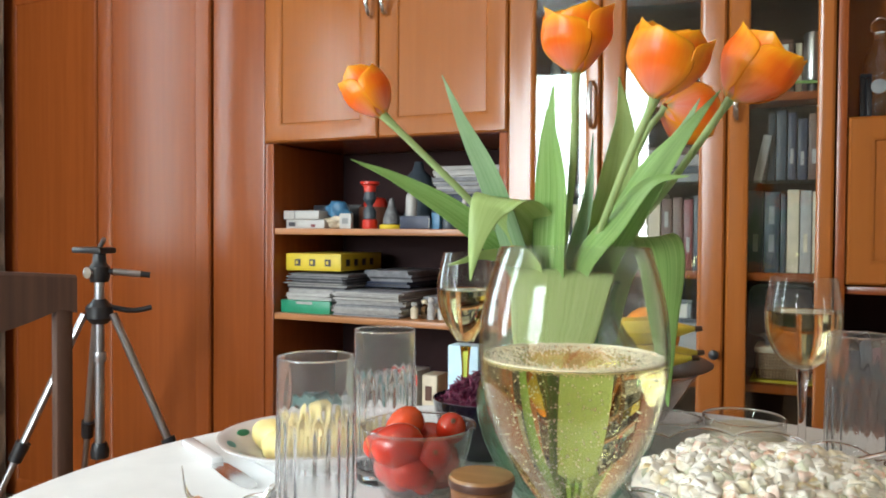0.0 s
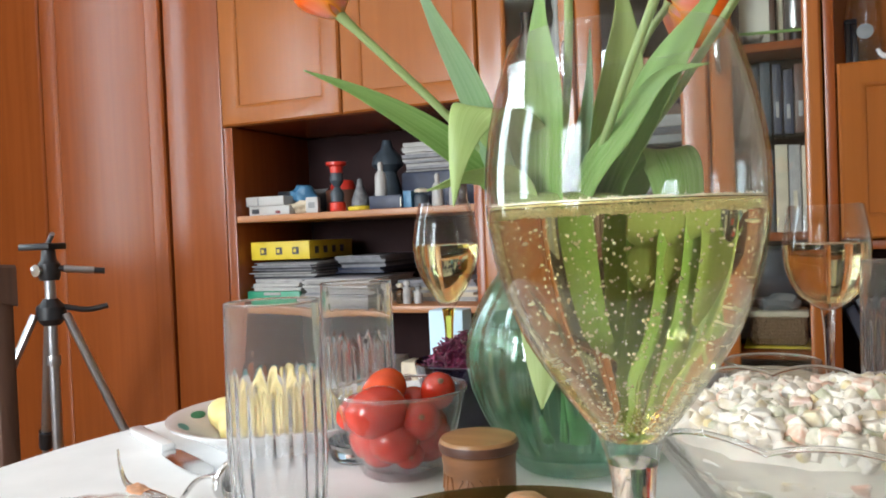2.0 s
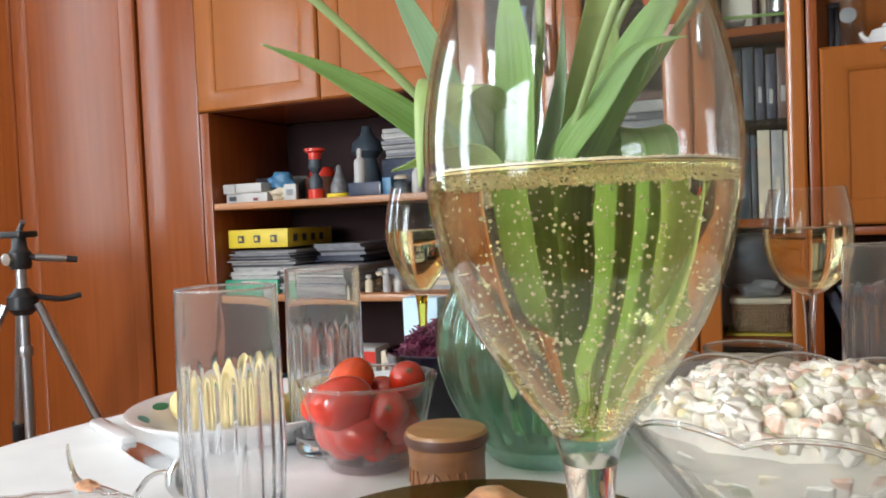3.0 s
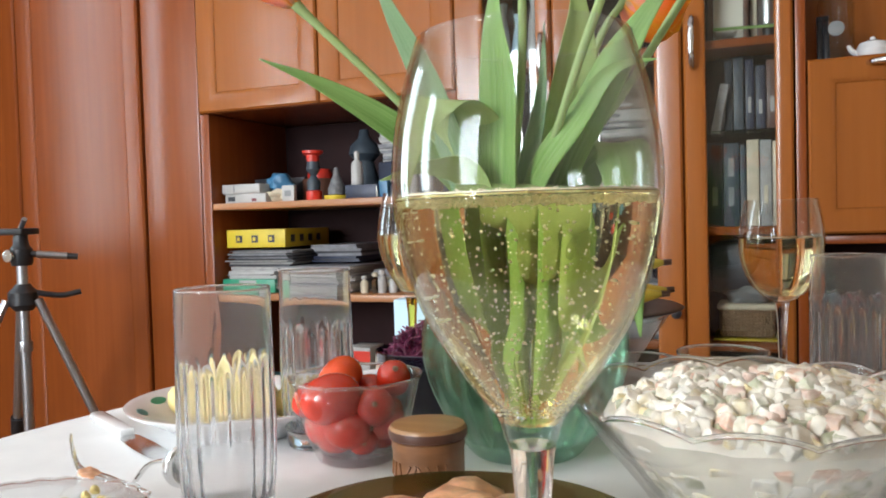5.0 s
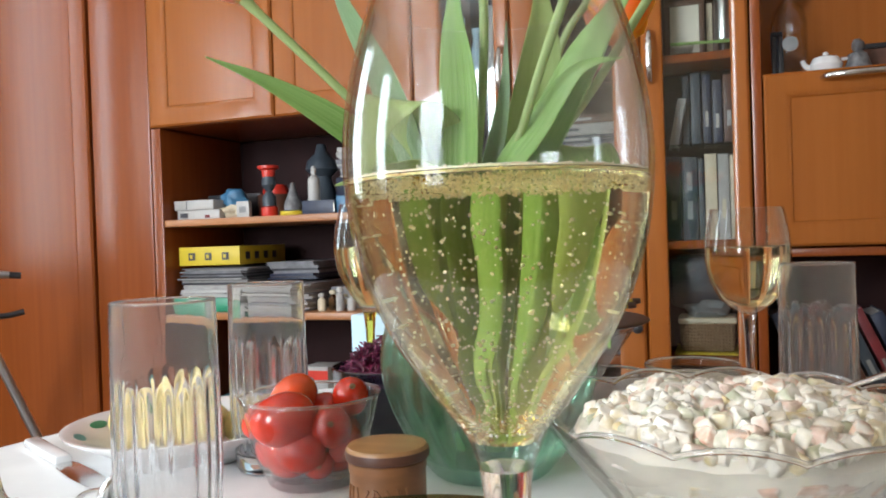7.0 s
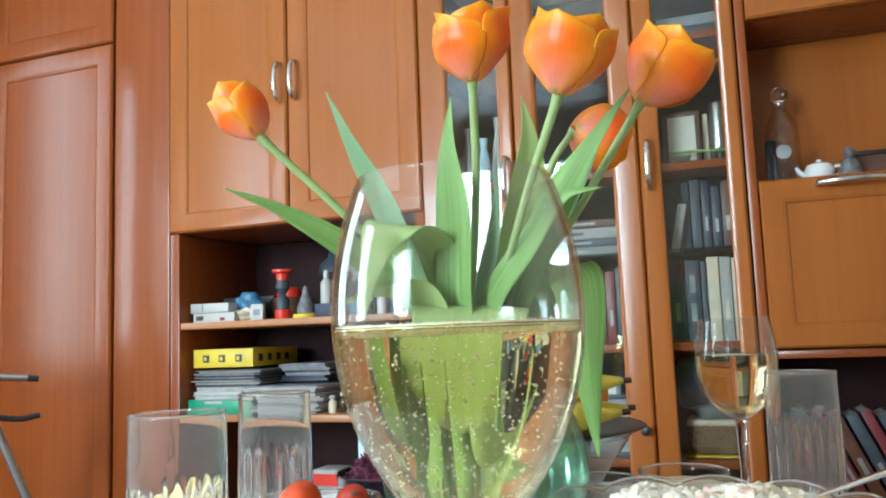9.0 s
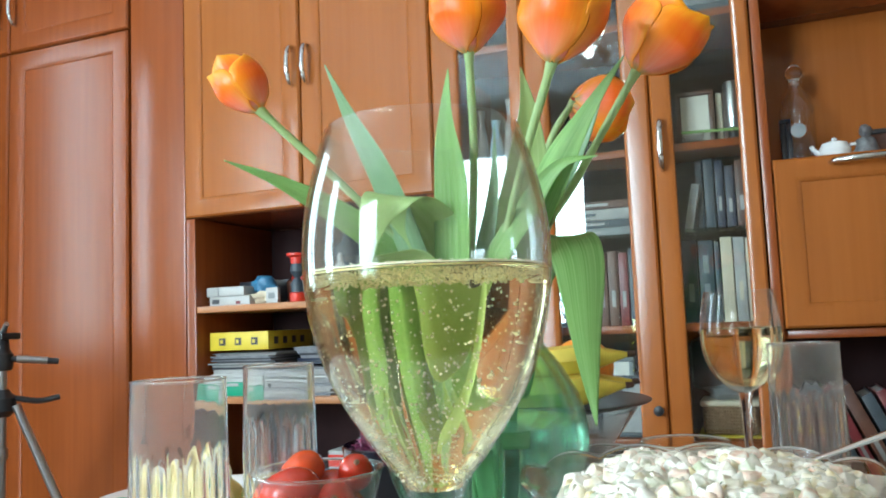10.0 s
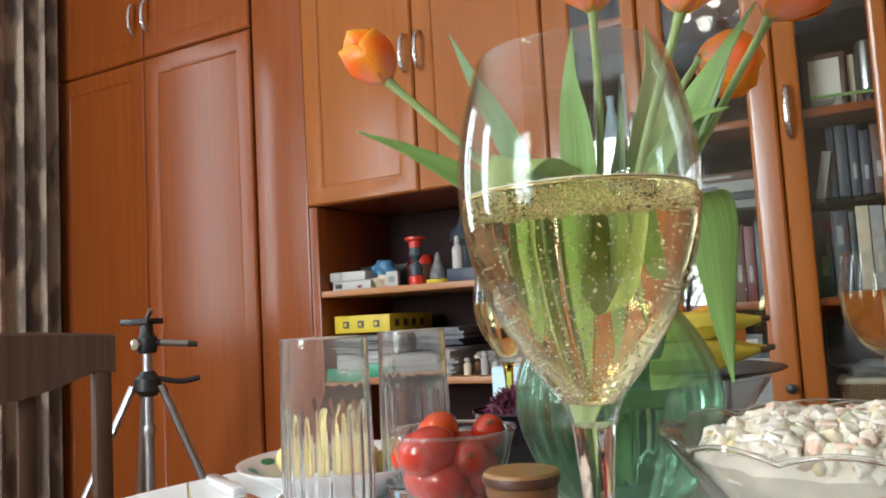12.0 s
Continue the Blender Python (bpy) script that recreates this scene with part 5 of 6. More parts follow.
part("tilt_knob", lathe(bmesh.new(), [(0, 0), (0.014, 0), (0.015, 0.003), (0.015, 0.012), (0, 0.014)], (TPX - 0.005, TPY - 0.024, 0.89), 16, m=Matrix.Rotation(radians(90), 3, "X")), "chrome", hd, "silver tilt knob")
boxpart("camera_plate", (TPX - 0.075, TPX + 0.03, TPY - 0.025, TPY + 0.03, 0.94, 0.956), "black", tp, 0.004)
part("plate_lever", rod(bmesh.new(), (TPX + 0.0, TPY, 0.955), (TPX + 0.028, TPY - 0.01, 0.978), 0.006, seg=8), "alu", tp)

# ---- chair ----
chx, chy = -1.11, 1.13
ch = thing("dining_chair", (-1.0, 0.93, 0), "dark brown wooden dining chair with an open back", "chair")
ax = Vector((-0.30, -0.95, 0)).normalized()
sx = Vector((0.95, -0.30, 0)).normalized()
P = lambda a, b, z: Vector((chx, chy, 0)) + ax * a + sx * b + Vector((0, 0, z))
rot = Matrix(((ax.x, sx.x, 0, chx), (ax.y, sx.y, 0, chy), (0, 0, 1, 0), (0, 0, 0, 1)))


def chair_box(name, b, bev=0.006, label=""):
    boxpart(name, b, "dark_wood", ch, bev, label, rot)


chair_box("back_post", (0.0, 0.032, -0.008, 0.018, 0, 0.90))
chair_box("back_post", (0.398, 0.43, -0.008, 0.018, 0, 0.90))
bm = bmesh.new()
rows = []
for i in range(17):
    u = i / 16
    z0 = 0.868 - 0.06 * math.sin(math.pi * u) - (0.02 if u < 0.06 or u > 0.94 else 0)
    z1 = 0.918 + 0.012 * math.sin(math.pi * u)
    a, bow = -0.004 + 0.438 * u, -0.018 * math.sin(math.pi * u)
    rows.append([P(a, bow - 0.013, z0), P(a, bow - 0.013, z1 - 0.005), P(a, bow - 0.008, z1), P(a, bow + 0.018, z1), P(a, bow + 0.023, z1 - 0.005), P(a, bow + 0.023, z0)])
part("top_rail", ring_mesh(bm, rows), "dark_wood", ch)
for a in (0.12, 0.195, 0.27):
    chair_box("back_slat", (a, a + 0.03, -0.022, -0.008, 0.48, 0.872), 0.004)
chair_box("lower_rail", (0.042, 0.388, -0.008, 0.016, 0.47, 0.5))
chair_box("seat", (-0.005, 0.435, 0.0, 0.40, 0.43, 0.465), 0.012)
chair_box("front_leg", (0.0, 0.04, 0.355, 0.395, 0, 0.43))
chair_box("front_leg", (0.39, 0.43, 0.355, 0.395, 0, 0.43))


# ---- things on the open shelves ----
def carton(name, b, mat, label, cat="box", bev=0.0015, bars=(), group=""):
    t = thing(name, ((b[0] + b[1]) / 2, (b[2] + b[3]) / 2, b[4]), label, cat, group)
    bd = boxpart("box", b, mat, t, bev)
    for x0, x1, z0, z1, bm_ in bars:
        boxpart("printed_bar", (x0, x1, b[2] - 0.0012, b[2] + 0.001, z0, z1), bm_, bd, 0, "printed mark")
    return t


def paper_stack(x0, x1, y0, y1, z0, n, h, mats, label, seed):
    t = thing("paper_stack", ((x0 + x1) / 2, (y0 + y1) / 2, z0), label, "papers")
    r = random.Random(seed)
    z = z0
    n *= 2
    for i in range(n):
        hh = h / n * r.choice((0.5, 0.8, 1.0, 1.3, 1.5))
        dx, dy = r.uniform(-0.008, 0.008), r.uniform(-0.012, 0.012)
        m = Matrix.Translation(((x0 + x1) / 2 + dx, (y0 + y1) / 2 + dy, z)) @ Matrix.Rotation(r.uniform(-0.05, 0.05), 4, "Z")
        w, d = (x1 - x0) / 2 * r.uniform(0.9, 1), (y1 - y0) / 2
        boxpart("sheaf", (-w, w, -d, d, 0.0001, hh - 0.0002), mats[r.randrange(len(mats))], t, 0.0003, m=m)
        z += hh
    return z


def bottle(x, y, z, h, r, body, cap, label, cat="bottle", capr=0.45):
    t = thing("bottle", (x, y, z), label, cat)
    part("body", lathe(bmesh.new(), [(0, 0), (r * 0.95, 0), (r, 0.003), (r, h * 0.55), (r * 0.85, h * 0.66), (r * 0.42, h * 0.74), (r * 0.4, h * 0.8), (0, h * 0.8)], (x, y, z), 20), body, t)
    part("cap", lathe(bmesh.new(), [(0, h * 0.8), (r * capr, h * 0.8), (r * capr, h * 0.93), (r * capr * 0.6, h), (0, h)], (x, y, z), 16), cap, t)
    return t


carton("white_box", (-1.268, -1.135, 2.02, 2.14, SH1, SH1 + 0.026), "white", "white cardboard box with dark marks on the shelf", bars=[(-1.258, -1.235, SH1 + 0.006, SH1 + 0.018, "dark_paper"), (-1.18, -1.165, SH1 + 0.004, SH1 + 0.012, "maroon")])
carton("white_box", (-1.274, -1.15, 2.015, 2.13, SH1 + 0.0262, SH1 + 0.052), "white", "white cardboard box lying on another", bars=[(-1.235, -1.233, SH1 + 0.028, SH1 + 0.05, "grey_paper")])
carton("flat_book", (-1.26, -1.09, 2.15, 2.33, SH1, SH1 + 0.072), "dark_paper", "dark flat album lying at the back of the shelf", "book")
bg = thing("blue_bag", (-1.13, 2.075, SH1 + 0.03), "crumpled blue plastic bag on the shelf", "bag")
part("film", blob(bmesh.new(), (-1.125, 2.085, SH1 + 0.05), (0.036, 0.028, 0.03), (0.3, 0.2, 0.4), 3, 0.5, 4), "blue", bg, angle=50)
bg = thing("beige_packet", (-1.105, 2.05, SH1), "crumpled beige packet under a blue bag", "packet")
part("film", blob(bmesh.new(), (-1.115, 2.06, SH1 + 0.018), (0.034, 0.024, 0.018), (0.1, 0.1, 0.2), 3, 0.5, 9), "cream", bg, angle=50)
carton("white_tag", (-1.092, -1.054, 2.035, 2.05, SH1, SH1 + 0.044), "white", "small white box with a round mark", bars=[(-1.083, -1.063, SH1 + 0.014, SH1 + 0.03, "grey")])
t = thing("sand_timer", (-1.0, 2.05, SH1), "sand timer with red plastic ends", "sand timer")
part("lower_end", lathe(bmesh.new(), [(0, 0), (0.021, 0), (0.022, 0.003), (0.022, 0.024), (0.018, 0.027), (0, 0.027)], (-1.0, 2.05, SH1), 20), "red", t, "red end")
part("glass_tube", lathe(bmesh.new(), [(0, 0.027), (0.017, 0.027), (0.019, 0.05), (0.008, 0.067), (0.019, 0.084), (0.016, 0.105), (0, 0.105)], (-1.0, 2.05, SH1), 20), "slate", t)
part("upper_end", lathe(bmesh.new(), [(0, 0.105), (0.017, 0.105), (0.018, 0.122), (0.028, 0.127), (0.028, 0.134), (0, 0.136)], (-1.0, 2.05, SH1), 20), "red", t, "red end")
t = thing("round_tin", (-1.06, 2.17, SH1), "round red and dark tin behind a white box", "tin")
part("body", lathe(bmesh.new(), [(0, 0), (0.05, 0), (0.05, 0.065), (0, 0.065)], (-1.05, 2.17, SH1), 24), "brown", t)
part("lid", lathe(bmesh.new(), [(0, 0.0652), (0.035, 0.0652), (0.037, 0.075), (0.03, 0.092), (0, 0.096)], (-1.05, 2.17, SH1), 24), "red", t, "red lid")
t = thing("dark_vase", (-0.93, 2.2, SH1), "dark grey pottery jug at the back", "jug")
part("body", lathe(bmesh.new(), [(0, 0), (0.045, 0), (0.05, 0.02), (0.03, 0.09), (0.025, 0.11), (0.045, 0.13), (0.04, 0.155), (0.018, 0.175), (0.012, 0.2), (0, 0.2)], (-0.92, 2.2, SH1), 24), "slate", t)
t = thing("grey_cone", (-0.935, 2.06, SH1), "grey cone-shaped bottle on a yellow base", "ornament")
part("base", lathe(bmesh.new(), [(0, 0), (0.032, 0), (0.034, 0.004), (0.034, 0.012), (0, 0.014)], (-0.935, 2.06, SH1), 24), "yellow_card", t, "yellow base")
part("cone", lathe(bmesh.new(), [(0, 0.0142), (0.024, 0.0142), (0.024, 0.03), (0.01, 0.065), (0.006, 0.085), (0, 0.088)], (-0.935, 2.06, SH1), 20), "stone_fig", t)
carton("navy_box", (-0.893, -0.80, 2.03, 2.12, SH1, SH1 + 0.036), "navy", "small navy blue box on the shelf", bars=[(-0.802, -0.8, SH1 + 0.004, SH1 + 0.03, "chrome")])
bottle(-0.872, 2.06, SH1 + 0.0364, 0.09, 0.016, "white", "white", "white spray bottle standing on a navy box")
carton("black_box", (-0.845, -0.60, 2.13, 2.33, SH1, SH1 + 0.1), "navy", "large dark case on the shelf under papers", "case", 0.006)
paper_stack(-0.84, -0.61, 2.13, 2.32, SH1 + 0.1005, 6, 0.075, ("paper", "white", "grey_paper"), "stack of white papers on a dark case", 4)
bottle(-0.705, 2.05, SH1, 0.085, 0.014, "white", "white", "small white dropper bottle on the shelf")
bottle(-0.755, 2.06, SH1, 0.05, 0.02, "slate", "cream", "small dark jar with a cream lid", "jar", 0.9)
carton("blue_box", (-0.80, -0.775, 2.04, 2.09, SH1, SH1 + 0.045), "blue", "small dark blue box on the shelf")
for i, x in enumerate((-0.66, -0.635)):
    bottle(x, 2.05, SH1, 0.07 + 0.01 * i, 0.012, "amber" if i else "white", "black", "small medicine bottle on the shelf")

yb = thing("yellow_box", (-1.17, 2.12, 0.885), "flat yellow game box with dark printed pictures", "box")
ybm = Matrix.Translation((-1.268, 2.02, 0.886)) @ Matrix.Rotation(radians(3), 4, "Z")
body = boxpart("box", (0, 0.185, 0, 0.26, 0, 0.05), "yellow_card", yb, 0.0015, m=ybm)
for x in (0.03, 0.08, 0.132):
    boxpart("printed_bar", (x, x + 0.02, -0.001, 0.001, 0.014, 0.034), "dark_paper", body, 0, "dark printed picture", ybm)
    boxpart("printed_bar", (x + 0.004, x + 0.012, -0.0016, 0.001, 0.019, 0.029), "yellow_card", body, 0, "printed picture", ybm)
for y in (0.03, 0.08, 0.13, 0.18):
    boxpart("printed_bar", (0.184, 0.186, y, y + 0.022, 0.014, 0.034), "dark_paper", body, 0, "dark printed picture", ybm)
fdx = thing("green_folder_tray", (-1.2, 2.12, SH2), "green plastic document tray holding papers", "tray")
bm = bmesh.new()
box(bm, -1.276, -1.105, 2.005, 2.02, SH2, SH2 + 0.038, 0.003)
box(bm, -1.276, -1.105, 2.02, 2.3, SH2, SH2 + 0.006, 0.001)
box(bm, -1.276, -1.27, 2.02, 2.3, SH2 + 0.006, SH2 + 0.038, 0.001)
part("tray", bm, "green_folder", fdx)
boxpart("label_strip", (-1.22, -1.165, 2.0035, 2.0055, SH2 + 0.027, SH2 + 0.035), "paper", fdx, 0)
zt = paper_stack(-1.268, -1.11, 2.022, 2.28, SH2 + 0.0065, 5, 0.058, ("paper", "white", "paper"), "white papers in a green tray", 7)
paper_stack(-1.27, -1.06, 2.03, 2.3, zt + 0.001, 6, 0.885 - zt - 0.004, ("grey_paper", "dark_paper", "paper"), "magazines lying in a stack under a yellow box", 9)
paper_stack(-1.10, -0.87, 2.01, 2.25, SH2, 8, 0.07, ("paper", "white", "grey_paper", "paper"), "stack of loose white papers on the shelf", 12)
paper_stack(-1.05, -0.90, 2.1, 2.32, SH2 + 0.078, 4, 0.04, ("dark_paper", "grey_paper", "navy"), "dark magazines lying on white papers", 13)
for i in range(4):
    bottle(-0.85 + 0.026 * i, 2.04 + 0.012 * (i % 2), SH2, 0.045 + 0.008 * (i % 3), 0.011, ("cream", "amber", "paper", "white")[i], ("white", "cream", "white", "grey")[i], "tiny jar in a row on the shelf", "jar", 0.8)
paper_stack(-0.86, -0.62, 2.1, 2.3, SH2, 5, 0.06, ("paper", "grey_paper", "cream"), "stack of papers at the back", 15)
r3 = random.Random(4)
for i in range(6):
    x = -1.27 + 0.031 * i
    carton("teal_booklet", (x, x + 0.028, 2.02, 2.14, SH3, SH3 + 0.1 + r3.uniform(-0.015, 0.02)), "teal", "teal paper-covered booklet standing on the low shelf", "booklet", bars=[(x + 0.007, x + 0.02, SH3 + 0.04, SH3 + 0.06, "grey")], group="teal booklets")
carton("red_white_box", (-0.90, -0.83, 2.02, 2.1, SH3 + 0.0, SH3 + 0.2), "paper", "white box with a red band on the low shelf", bars=[(-0.9, -0.83, SH3 + 0.16, SH3 + 0.19, "red"), (-0.89, -0.85, SH3 + 0.1, SH3 + 0.13, "grey")])
carton("cream_box", (-0.82, -0.775, 2.03, 2.1, SH3, SH3 + 0.19), "cream", "cream box on the low shelf", bars=[(-0.81, -0.79, SH3 + 0.12, SH3 + 0.16, "brown")])
carton("grey_box", (-1.06, -0.92, 2.04, 2.2, SH3, SH3 + 0.12), "grey", "grey cardboard box on the low shelf")


# ---- books and ornaments behind the glass doors ----
def book(x, w, z, h, mat, y=2.065, lean=0.0, bars=1, d=0.13, barmat="paper"):
    t = thing("book", (x + w / 2, y + d / 2, z), "upright %s book on the bookcase shelf" % {"slate": "dark slate", "cream": "cream", "brown": "dark brown", "maroon": "dark red", "grey": "grey", "navy": "navy blue", "green_folder": "green", "teal": "teal", "paper": "white"}[mat], "book", "books in the bookcase")
    m = Matrix.Translation((x, y, z)) @ Matrix.Rotation(lean, 4, "Y")
    bm = bmesh.new()
    box(bm, 0, w - 0.001, 0, 0.003, 0, h, 0.001)
    box(bm, 0, 0.002, 0.003, d, 0, h)
    box(bm, w - 0.003, w - 0.001, 0.003, d, 0, h)
    bmesh.ops.transform(bm, matrix=m, verts=bm.verts)
    cv = part("cover", bm, mat, t)
    boxpart("pages", (0.002, w - 0.003, 0.003, d - 0.004, 0.003, h - 0.003), "paper", t, 0, m=m)
    for i in range(bars):
        z0 = h * (0.25 + 0.35 * i)
        boxpart("spine_mark", (w * 0.3, w * 0.65, -0.0008, 0.001, z0, z0 + h * 0.22), barmat, cv, 0, "printed title bar", m)


x = 0.012
for w, h, mat, b, bmn in ((0.032, 0.188, "slate", 1, "grey"), (0.034, 0.185, "slate", 2, "grey"), (0.012, 0.18, "slate", 0, "grey"), (0.026, 0.19, "cream", 0, "grey"), (0.024, 0.188, "paper", 1, "cream"), (0.02, 0.185, "cream", 0, "grey")):
    book(x, w, 0.915, h, mat, bars=b, barmat=bmn)
    x += w + 0.0015
x = -0.302
for w, h, mat, b in ((0.022, 0.17, "grey", 0), (0.026, 0.165, "slate", 1), (0.03, 0.185, "cream", 0), (0.03, 0.188, "cream", 0), (0.026, 0.172, "brown", 2), (0.024, 0.176, "brown", 1), (0.022, 0.17, "maroon", 1), (0.02, 0.18, "slate", 0), (0.024, 0.172, "brown", 1)):
    book(x, w, 0.915, h, mat, bars=b)
    x += w + 0.0015
book(0.02, 0.02, 1.125, 0.11, "paper", 2.06, 0.2, 0)
book(0.05, 0.016, 1.125, 0.16, "slate", 2.09, 0.0, 0)
book(0.068, 0.022, 1.125, 0.165, "slate", 2.09, 0.0, 0)
book(0.094, 0.018, 1.125, 0.155, "navy", 2.06, 0.0, 1)
book(0.115, 0.02, 1.125, 0.14, "navy", 2.06, 0.0, 1)
book(0.137, 0.024, 1.125, 0.15, "brown", 2.055, 0.0, 1)
for i, (z, h, mat, x0, x1) in enumerate(((1.1252, 0.022, "grey", -0.29, -0.06), (1.1476, 0.018, "slate", -0.28, -0.07), (1.166, 0.026, "paper", -0.3, -0.055), (1.1925, 0.02, "brown", -0.27, -0.06))):
    t = thing("lying_book", ((x0 + x1) / 2, 2.13, z), "book lying flat in a stack on the glass shelf", "book", "stacked books")
    boxpart("cover", (x0, x1, 2.06, 2.22, z, z + h), mat, t, 0.002)
    boxpart("spine_mark", (x0 + 0.05, x0 + 0.12, 2.0592, 2.061, z + h * 0.35, z + h * 0.65), "paper" if mat != "paper" else "slate", t, 0, "printed title bar")


def picture(x0, x1, y, z0, z1, fr, mat, label, lean=0.1):
    t = thing("picture_frame", ((x0 + x1) / 2, y, z0), label, "picture frame")
    m = Matrix.Translation((0, y, z0)) @ Matrix.Rotation(-lean, 4, "X")
    bm = bmesh.new()
    h, b = z1 - z0, 0.011
    for c in ((x0, x1, 0, b), (x0, x1, h - b, h), (x0, x0 + b, b, h - b), (x1 - b, x1, b, h - b)):
        box(bm, c[0], c[1], -0.006, 0.008, c[2], c[3], 0.002)
    bmesh.ops.transform(bm, matrix=m, verts=bm.verts)
    part("frame", bm, fr, t)
    boxpart("photo", (x0 + b, x1 - b, 0.0, 0.004, b, h - b), mat, t, 0, "pale picture", m)


picture(0.018, 0.102, 2.07, 1.32, 1.452, "brown", "photo", "small brown picture frame with a pale picture")
book(0.106, 0.014, 1.32, 0.125, "cream", 2.1, 0.0, 0)
book(0.121, 0.012, 1.32, 0.12, "brown", 2.1, 0.0, 0)
t = thing("canister", (0.148, 2.065, 1.32), "silver metal canister on a dark stand", "canister")
part("stand", lathe(bmesh.new(), [(0, 0), (0.012, 0), (0.012, 0.03), (0, 0.03)], (0.143, 2.065, 1.32), 18), "black", t)
part("body", lathe(bmesh.new(), [(0, 0.0302), (0.019, 0.0302), (0.02, 0.035), (0.02, 0.13), (0.017, 0.137), (0, 0.138)], (0.143, 2.065, 1.32), 22), "steel", t)
t = thing("glass_ornament", (0.055, 2.045, 1.32), "small clear glass dish holding a green stick", "dish")
part("dish", lathe(bmesh.new(), [(0, 0), (0.02, 0), (0.026, 0.024), (0.024, 0.024), (0.018, 0.004), (0, 0.004)], (0.055, 2.045, 1.32), 24), "thin", t)
part("stick", rod(bmesh.new(), (0.03, 2.04, 1.348), (0.158, 2.04, 1.343), 0.0035, seg=8), "leaf", t, "green stick")
picture(-0.25, -0.12, 2.1, 0.66, 0.84, "grey", "photo", "grey picture frame standing low in the bookcase")
picture(-0.2, -0.085, 2.05, 0.66, 0.80, "slate", "paper", "dark framed card standing in the bookcase")
carton("patterned_box", (-0.11, -0.05, 2.06, 2.12, 0.66, 0.75), "maroon", "dark red patterned box in the bookcase", bars=[(-0.1, -0.085, 0.7, 0.715, "grey"), (-0.075, -0.06, 0.7, 0.715, "grey")])
bk = thing("wicker_basket", (0.09, 2.12, 0.66), "small brown wicker basket on the bookcase shelf", "basket")
part("body", box(bmesh.new(), 0.032, 0.15, 2.06, 2.16, 0.665, 0.735, 0.012), "woven", bk)
part("rim", box(bmesh.new(), 0.028, 0.154, 2.056, 2.164, 0.728, 0.742, 0.005), "cream", bk, "pale basket rim")
part("lining", blob(bmesh.new(), (0.09, 2.1, 0.755), (0.05, 0.035, 0.022), (0, 0, 0), 3, 0.5, 3), "grey", bk, "crumpled grey lining")
carton("yellow_booklet", (0.02, 0.16, 2.05, 2.2, 0.648 + 0.0125, 0.648 + 0.0165), "yellow_card", "thin yellow booklet under a basket", "booklet")
carton("dark_bag", (0.01, 0.155, 2.1, 2.2, 0.76, 0.88), "dark_paper", "dark bag behind the basket", "bag", 0.02)
for i, (x0, x1, z, h, mat) in enumerate(((0.02, 0.15, 1.62, 0.03, "slate"), (0.02, 0.16, 1.6505, 0.025, "grey"), (-0.28, -0.07, 1.62, 0.03, "brown"))):
    carton("flat_box", (x0, x1, 2.06, 2.2, z, z + h), mat, "flat box lying on the upper bookcase shelf")
t = thing("goblet", (-0.1, 2.08, 1.32), "small clear glass goblet on the bookcase shelf", "goblet")
part("body", lathe(bmesh.new(), [(0, 0), (0.02, 0), (0.004, 0.006), (0.004, 0.03), (0.022, 0.045), (0.024, 0.075), (0.0225, 0.075), (0.02, 0.047), (0, 0.034)], (-0.1, 2.08, 1.32), 24), "thin", t)
for i, (x, h, mat) in enumerate(((-0.47, 0.16, "steel"), (-0.43, 0.13, "lightblue"), (-0.39, 0.18, "white"))):
    t = thing("ornament", (x, 2.1, 1.32), "tall slim vase in the glazed bookcase", "vase", "slim vases")
    part("body", lathe(bmesh.new(), [(0, 0), (0.016, 0), (0.02, 0.03), (0.014, h * 0.6), (0.008, h * 0.8), (0.012, h), (0, h)], (x, 2.1, 1.32), 20), mat, t)
for i in range(5):
    book(-0.5 + 0.03 * i, 0.026, 0.915, 0.16 + 0.01 * (i % 3), ("grey", "paper", "slate", "cream", "navy")[i], bars=i % 2)

# niche over the drop front
NZ = 1.253
t = thing("decanter", (0.277, 2.1, NZ), "tall clear glass decanter with a stopper", "decanter")
part("body", lathe(bmesh.new(), [(0, 0), (0.033, 0), (0.036, 0.004), (0.036, 0.13), (0.03, 0.155), (0.014, 0.175), (0.013, 0.195), (0.017, 0.198), (0.015, 0.2), (0.011, 0.196), (0.012, 0.176), (0.027, 0.153), (0.033, 0.128), (0.033, 0.008), (0, 0.007)], (0.277, 2.1, NZ), 32), "thin", t)
part("stopper", lathe(bmesh.new(), [(0, 0.185), (0.009, 0.185), (0.011, 0.2), (0.02, 0.206), (0.018, 0.22), (0.008, 0.232), (0, 0.234)], (0.277, 2.1, NZ), 24), "glass", t)
part("medallion", lathe(bmesh.new(), [(0, 0), (0.016, 0), (0.016, 0.002), (0, 0.003)], (0.275, 2.063, NZ + 0.075), 24, m=Matrix.Rotation(radians(90), 3, "X")), "grey", t, "round pale label")
t = thing("teapot", (0.345, 2.08, NZ), "small white china teapot in the niche", "teapot")
part("body", lathe(bmesh.new(), [(0, 0), (0.018, 0), (0.03, 0.012), (0.033, 0.026), (0.026, 0.04), (0.014, 0.045), (0, 0.046)], (0.345, 2.08, NZ), 28), "china", t)
part("spout", sweep(bmesh.new(), [(0.318, 2.078, NZ + 0.018), (0.305, 2.075, NZ + 0.026), (0.298, 2.073, NZ + 0.038)], lambda u: 0.007 - 0.003 * u, 10, 8), "china", t)
part("knob", blob(bmesh.new(), (0.345, 2.08, NZ + 0.049), (0.006, 0.006, 0.005)), "china", t)
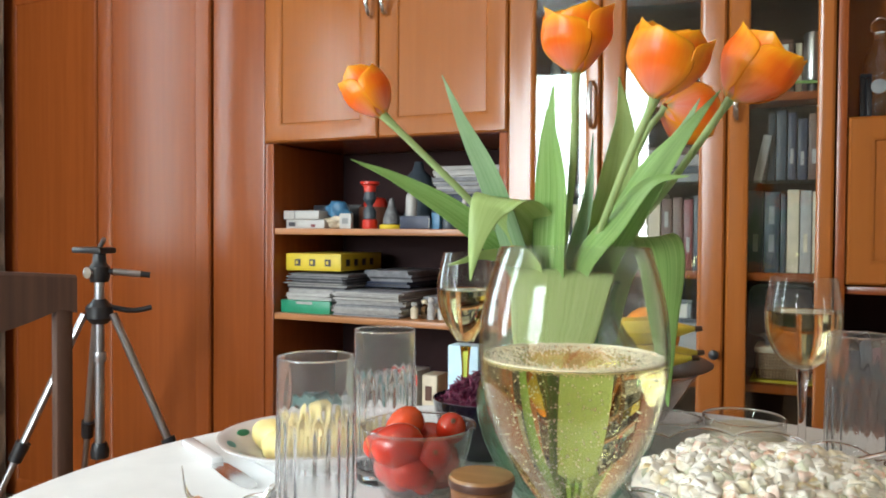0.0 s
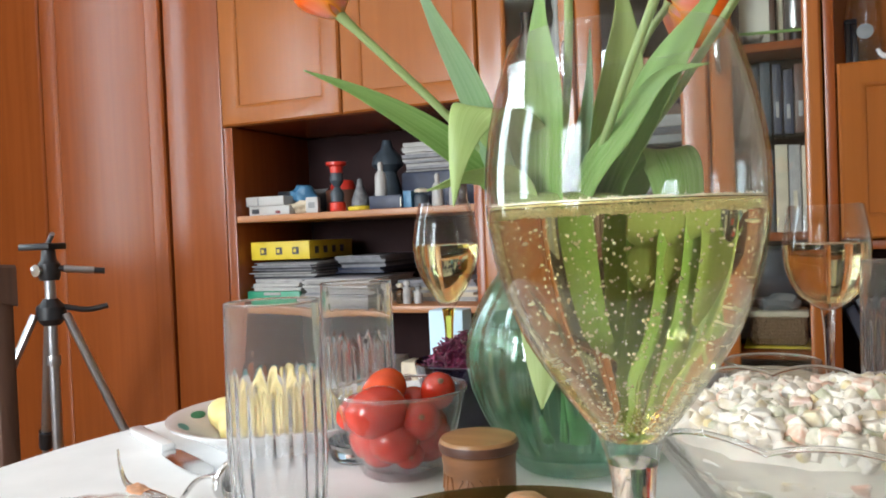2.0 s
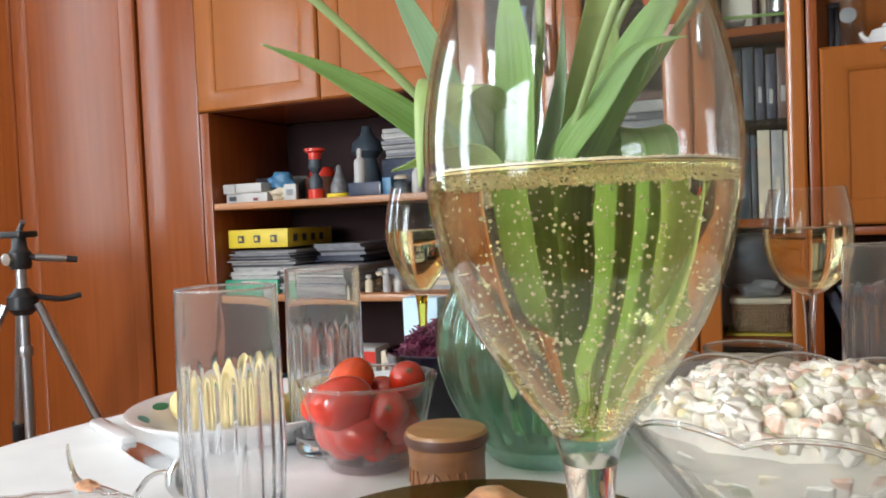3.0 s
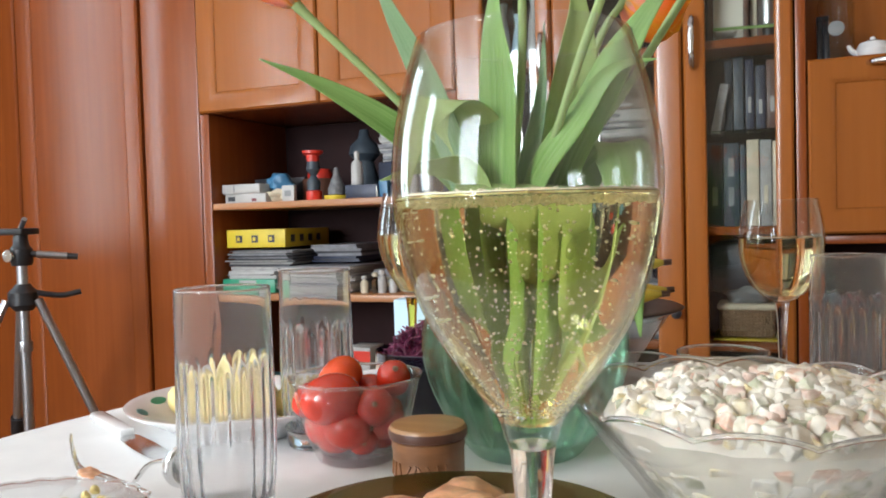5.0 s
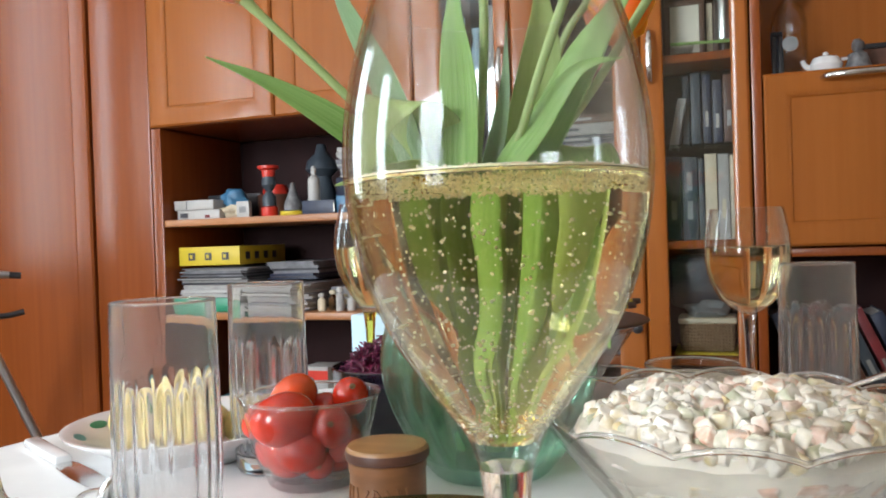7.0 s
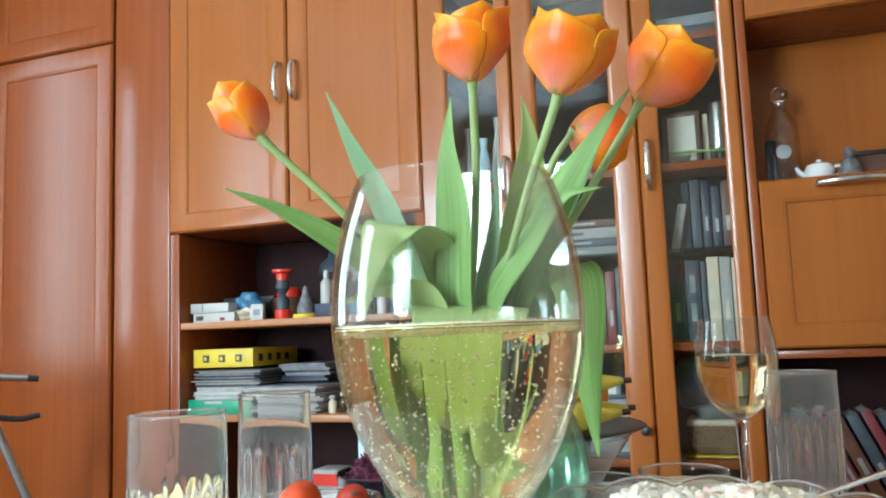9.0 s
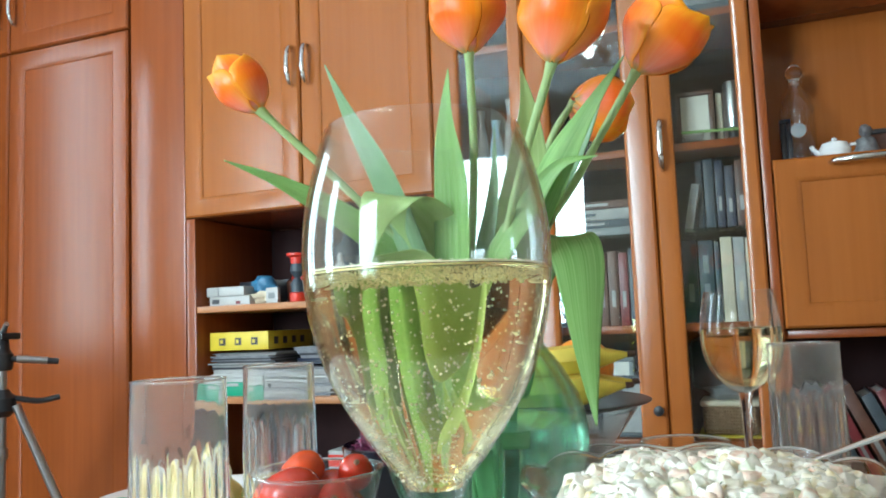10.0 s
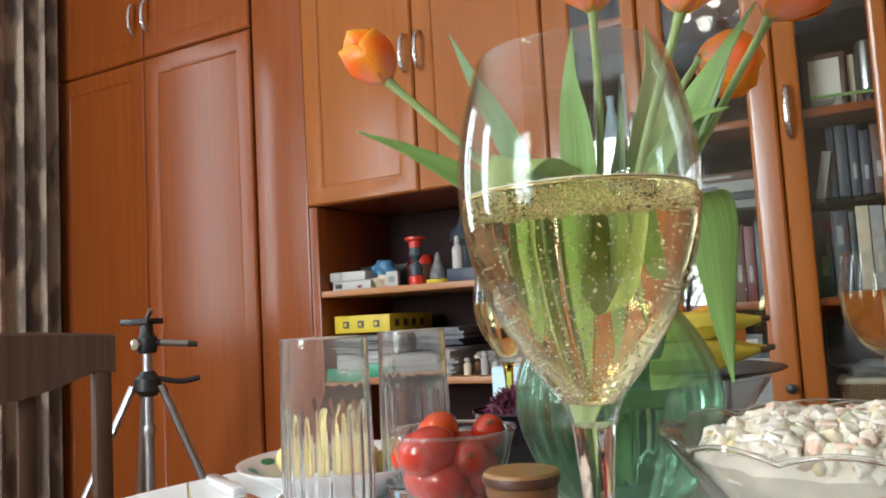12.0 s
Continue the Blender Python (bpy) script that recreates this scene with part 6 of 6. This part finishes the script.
part("handle", sweep(bmesh.new(), [(0.375, 2.08, NZ + 0.035), (0.392, 2.08, NZ + 0.034), (0.39, 2.08, NZ + 0.018), (0.376, 2.08, NZ + 0.014)], 0.0035, 8, 12), "china", t)
fg = thing("figurine", (0.405, 2.075, NZ), "small grey and white pottery figurine in the niche", "figurine")
bm = bmesh.new()
lathe(bm, [(0, 0), (0.024, 0), (0.026, 0.012), (0.02, 0.03), (0.017, 0.042), (0.009, 0.048), (0.013, 0.056), (0.012, 0.066), (0.005, 0.073), (0, 0.074)], (0.405, 2.075, NZ), 20)
for v in bm.verts:
    v.co += Vector((noise.noise(v.co * 60), noise.noise(v.co * 60 + Vector((5, 0, 0))), 0)) * 0.006
part("body", bm, "stone_fig", fg)
picture(0.41, 0.5, 2.14, NZ, NZ + 0.075, "black", "brown", "small dark picture frame leaning in the niche")
picture(0.238, 0.262, 2.06, NZ, NZ + 0.11, "black", "navy", "narrow dark frame leaning beside the decanter", 0.25)
# books leaning in the niche below
x = 0.30
for i, (w, h, mat) in enumerate(((0.022, 0.2, "navy"), (0.03, 0.22, "slate"), (0.02, 0.21, "maroon"), (0.026, 0.22, "brown"), (0.024, 0.2, "slate"), (0.02, 0.21, "maroon"), (0.026, 0.2, "navy"))):
    book(x, w, 0.568, h, mat, 2.03, -0.42, 1, 0.13, "grey")
    x += w + 0.008

# ---- chandelier over the room ----
CHX, CHY, CHZ = -0.43, 0.05, 2.2
cl = thing("chandelier", (CHX, CHY, CHZ), "chandelier with curled metal arms and white glass shades", "chandelier")
part("rod", rod(bmesh.new(), (CHX, CHY, CHZ + 0.05), (CHX, CHY, 2.6), 0.006, seg=10), "chrome", cl)
part("canopy", lathe(bmesh.new(), [(0, 2.58), (0.05, 2.59), (0.055, 2.619), (0, 2.619)], (CHX, CHY, 0), 24), "chrome", cl)
part("hub", lathe(bmesh.new(), [(0, -0.06), (0.012, -0.05), (0.035, -0.01), (0.03, 0.03), (0.012, 0.06), (0, 0.07)], (CHX, CHY, CHZ), 24), "chrome", cl)
for i in range(5):
    a = i * 1.2566 + 0.3
    c, s = math.cos(a), math.sin(a)
    q = lambda r, z: (CHX + r * c, CHY + r * s, CHZ + z)
    arm = part("arm", sweep(bmesh.new(), [q(0.02, 0), q(0.06, -0.05), (q(0.11, -0.06)), q(0.155, -0.02), q(0.16, 0.02)], 0.005, 8, 16), "chrome", cl)
    part("scroll", sweep(bmesh.new(), [q(0.04, 0.0), q(0.07, 0.04), q(0.1, 0.03), q(0.095, 0.0), q(0.08, 0.005)], 0.0035, 8, 14), "chrome", arm)
    part("shade", lathe(bmesh.new(), [(0.01, 0.02), (0.022, 0.026), (0.03, 0.045), (0.035, 0.07), (0.04, 0.077), (0.0385, 0.079), (0.033, 0.071), (0.027, 0.046), (0.019, 0.029), (0.008, 0.024)], q(0.16, 0), 24), "shade", arm, "white glass shade")
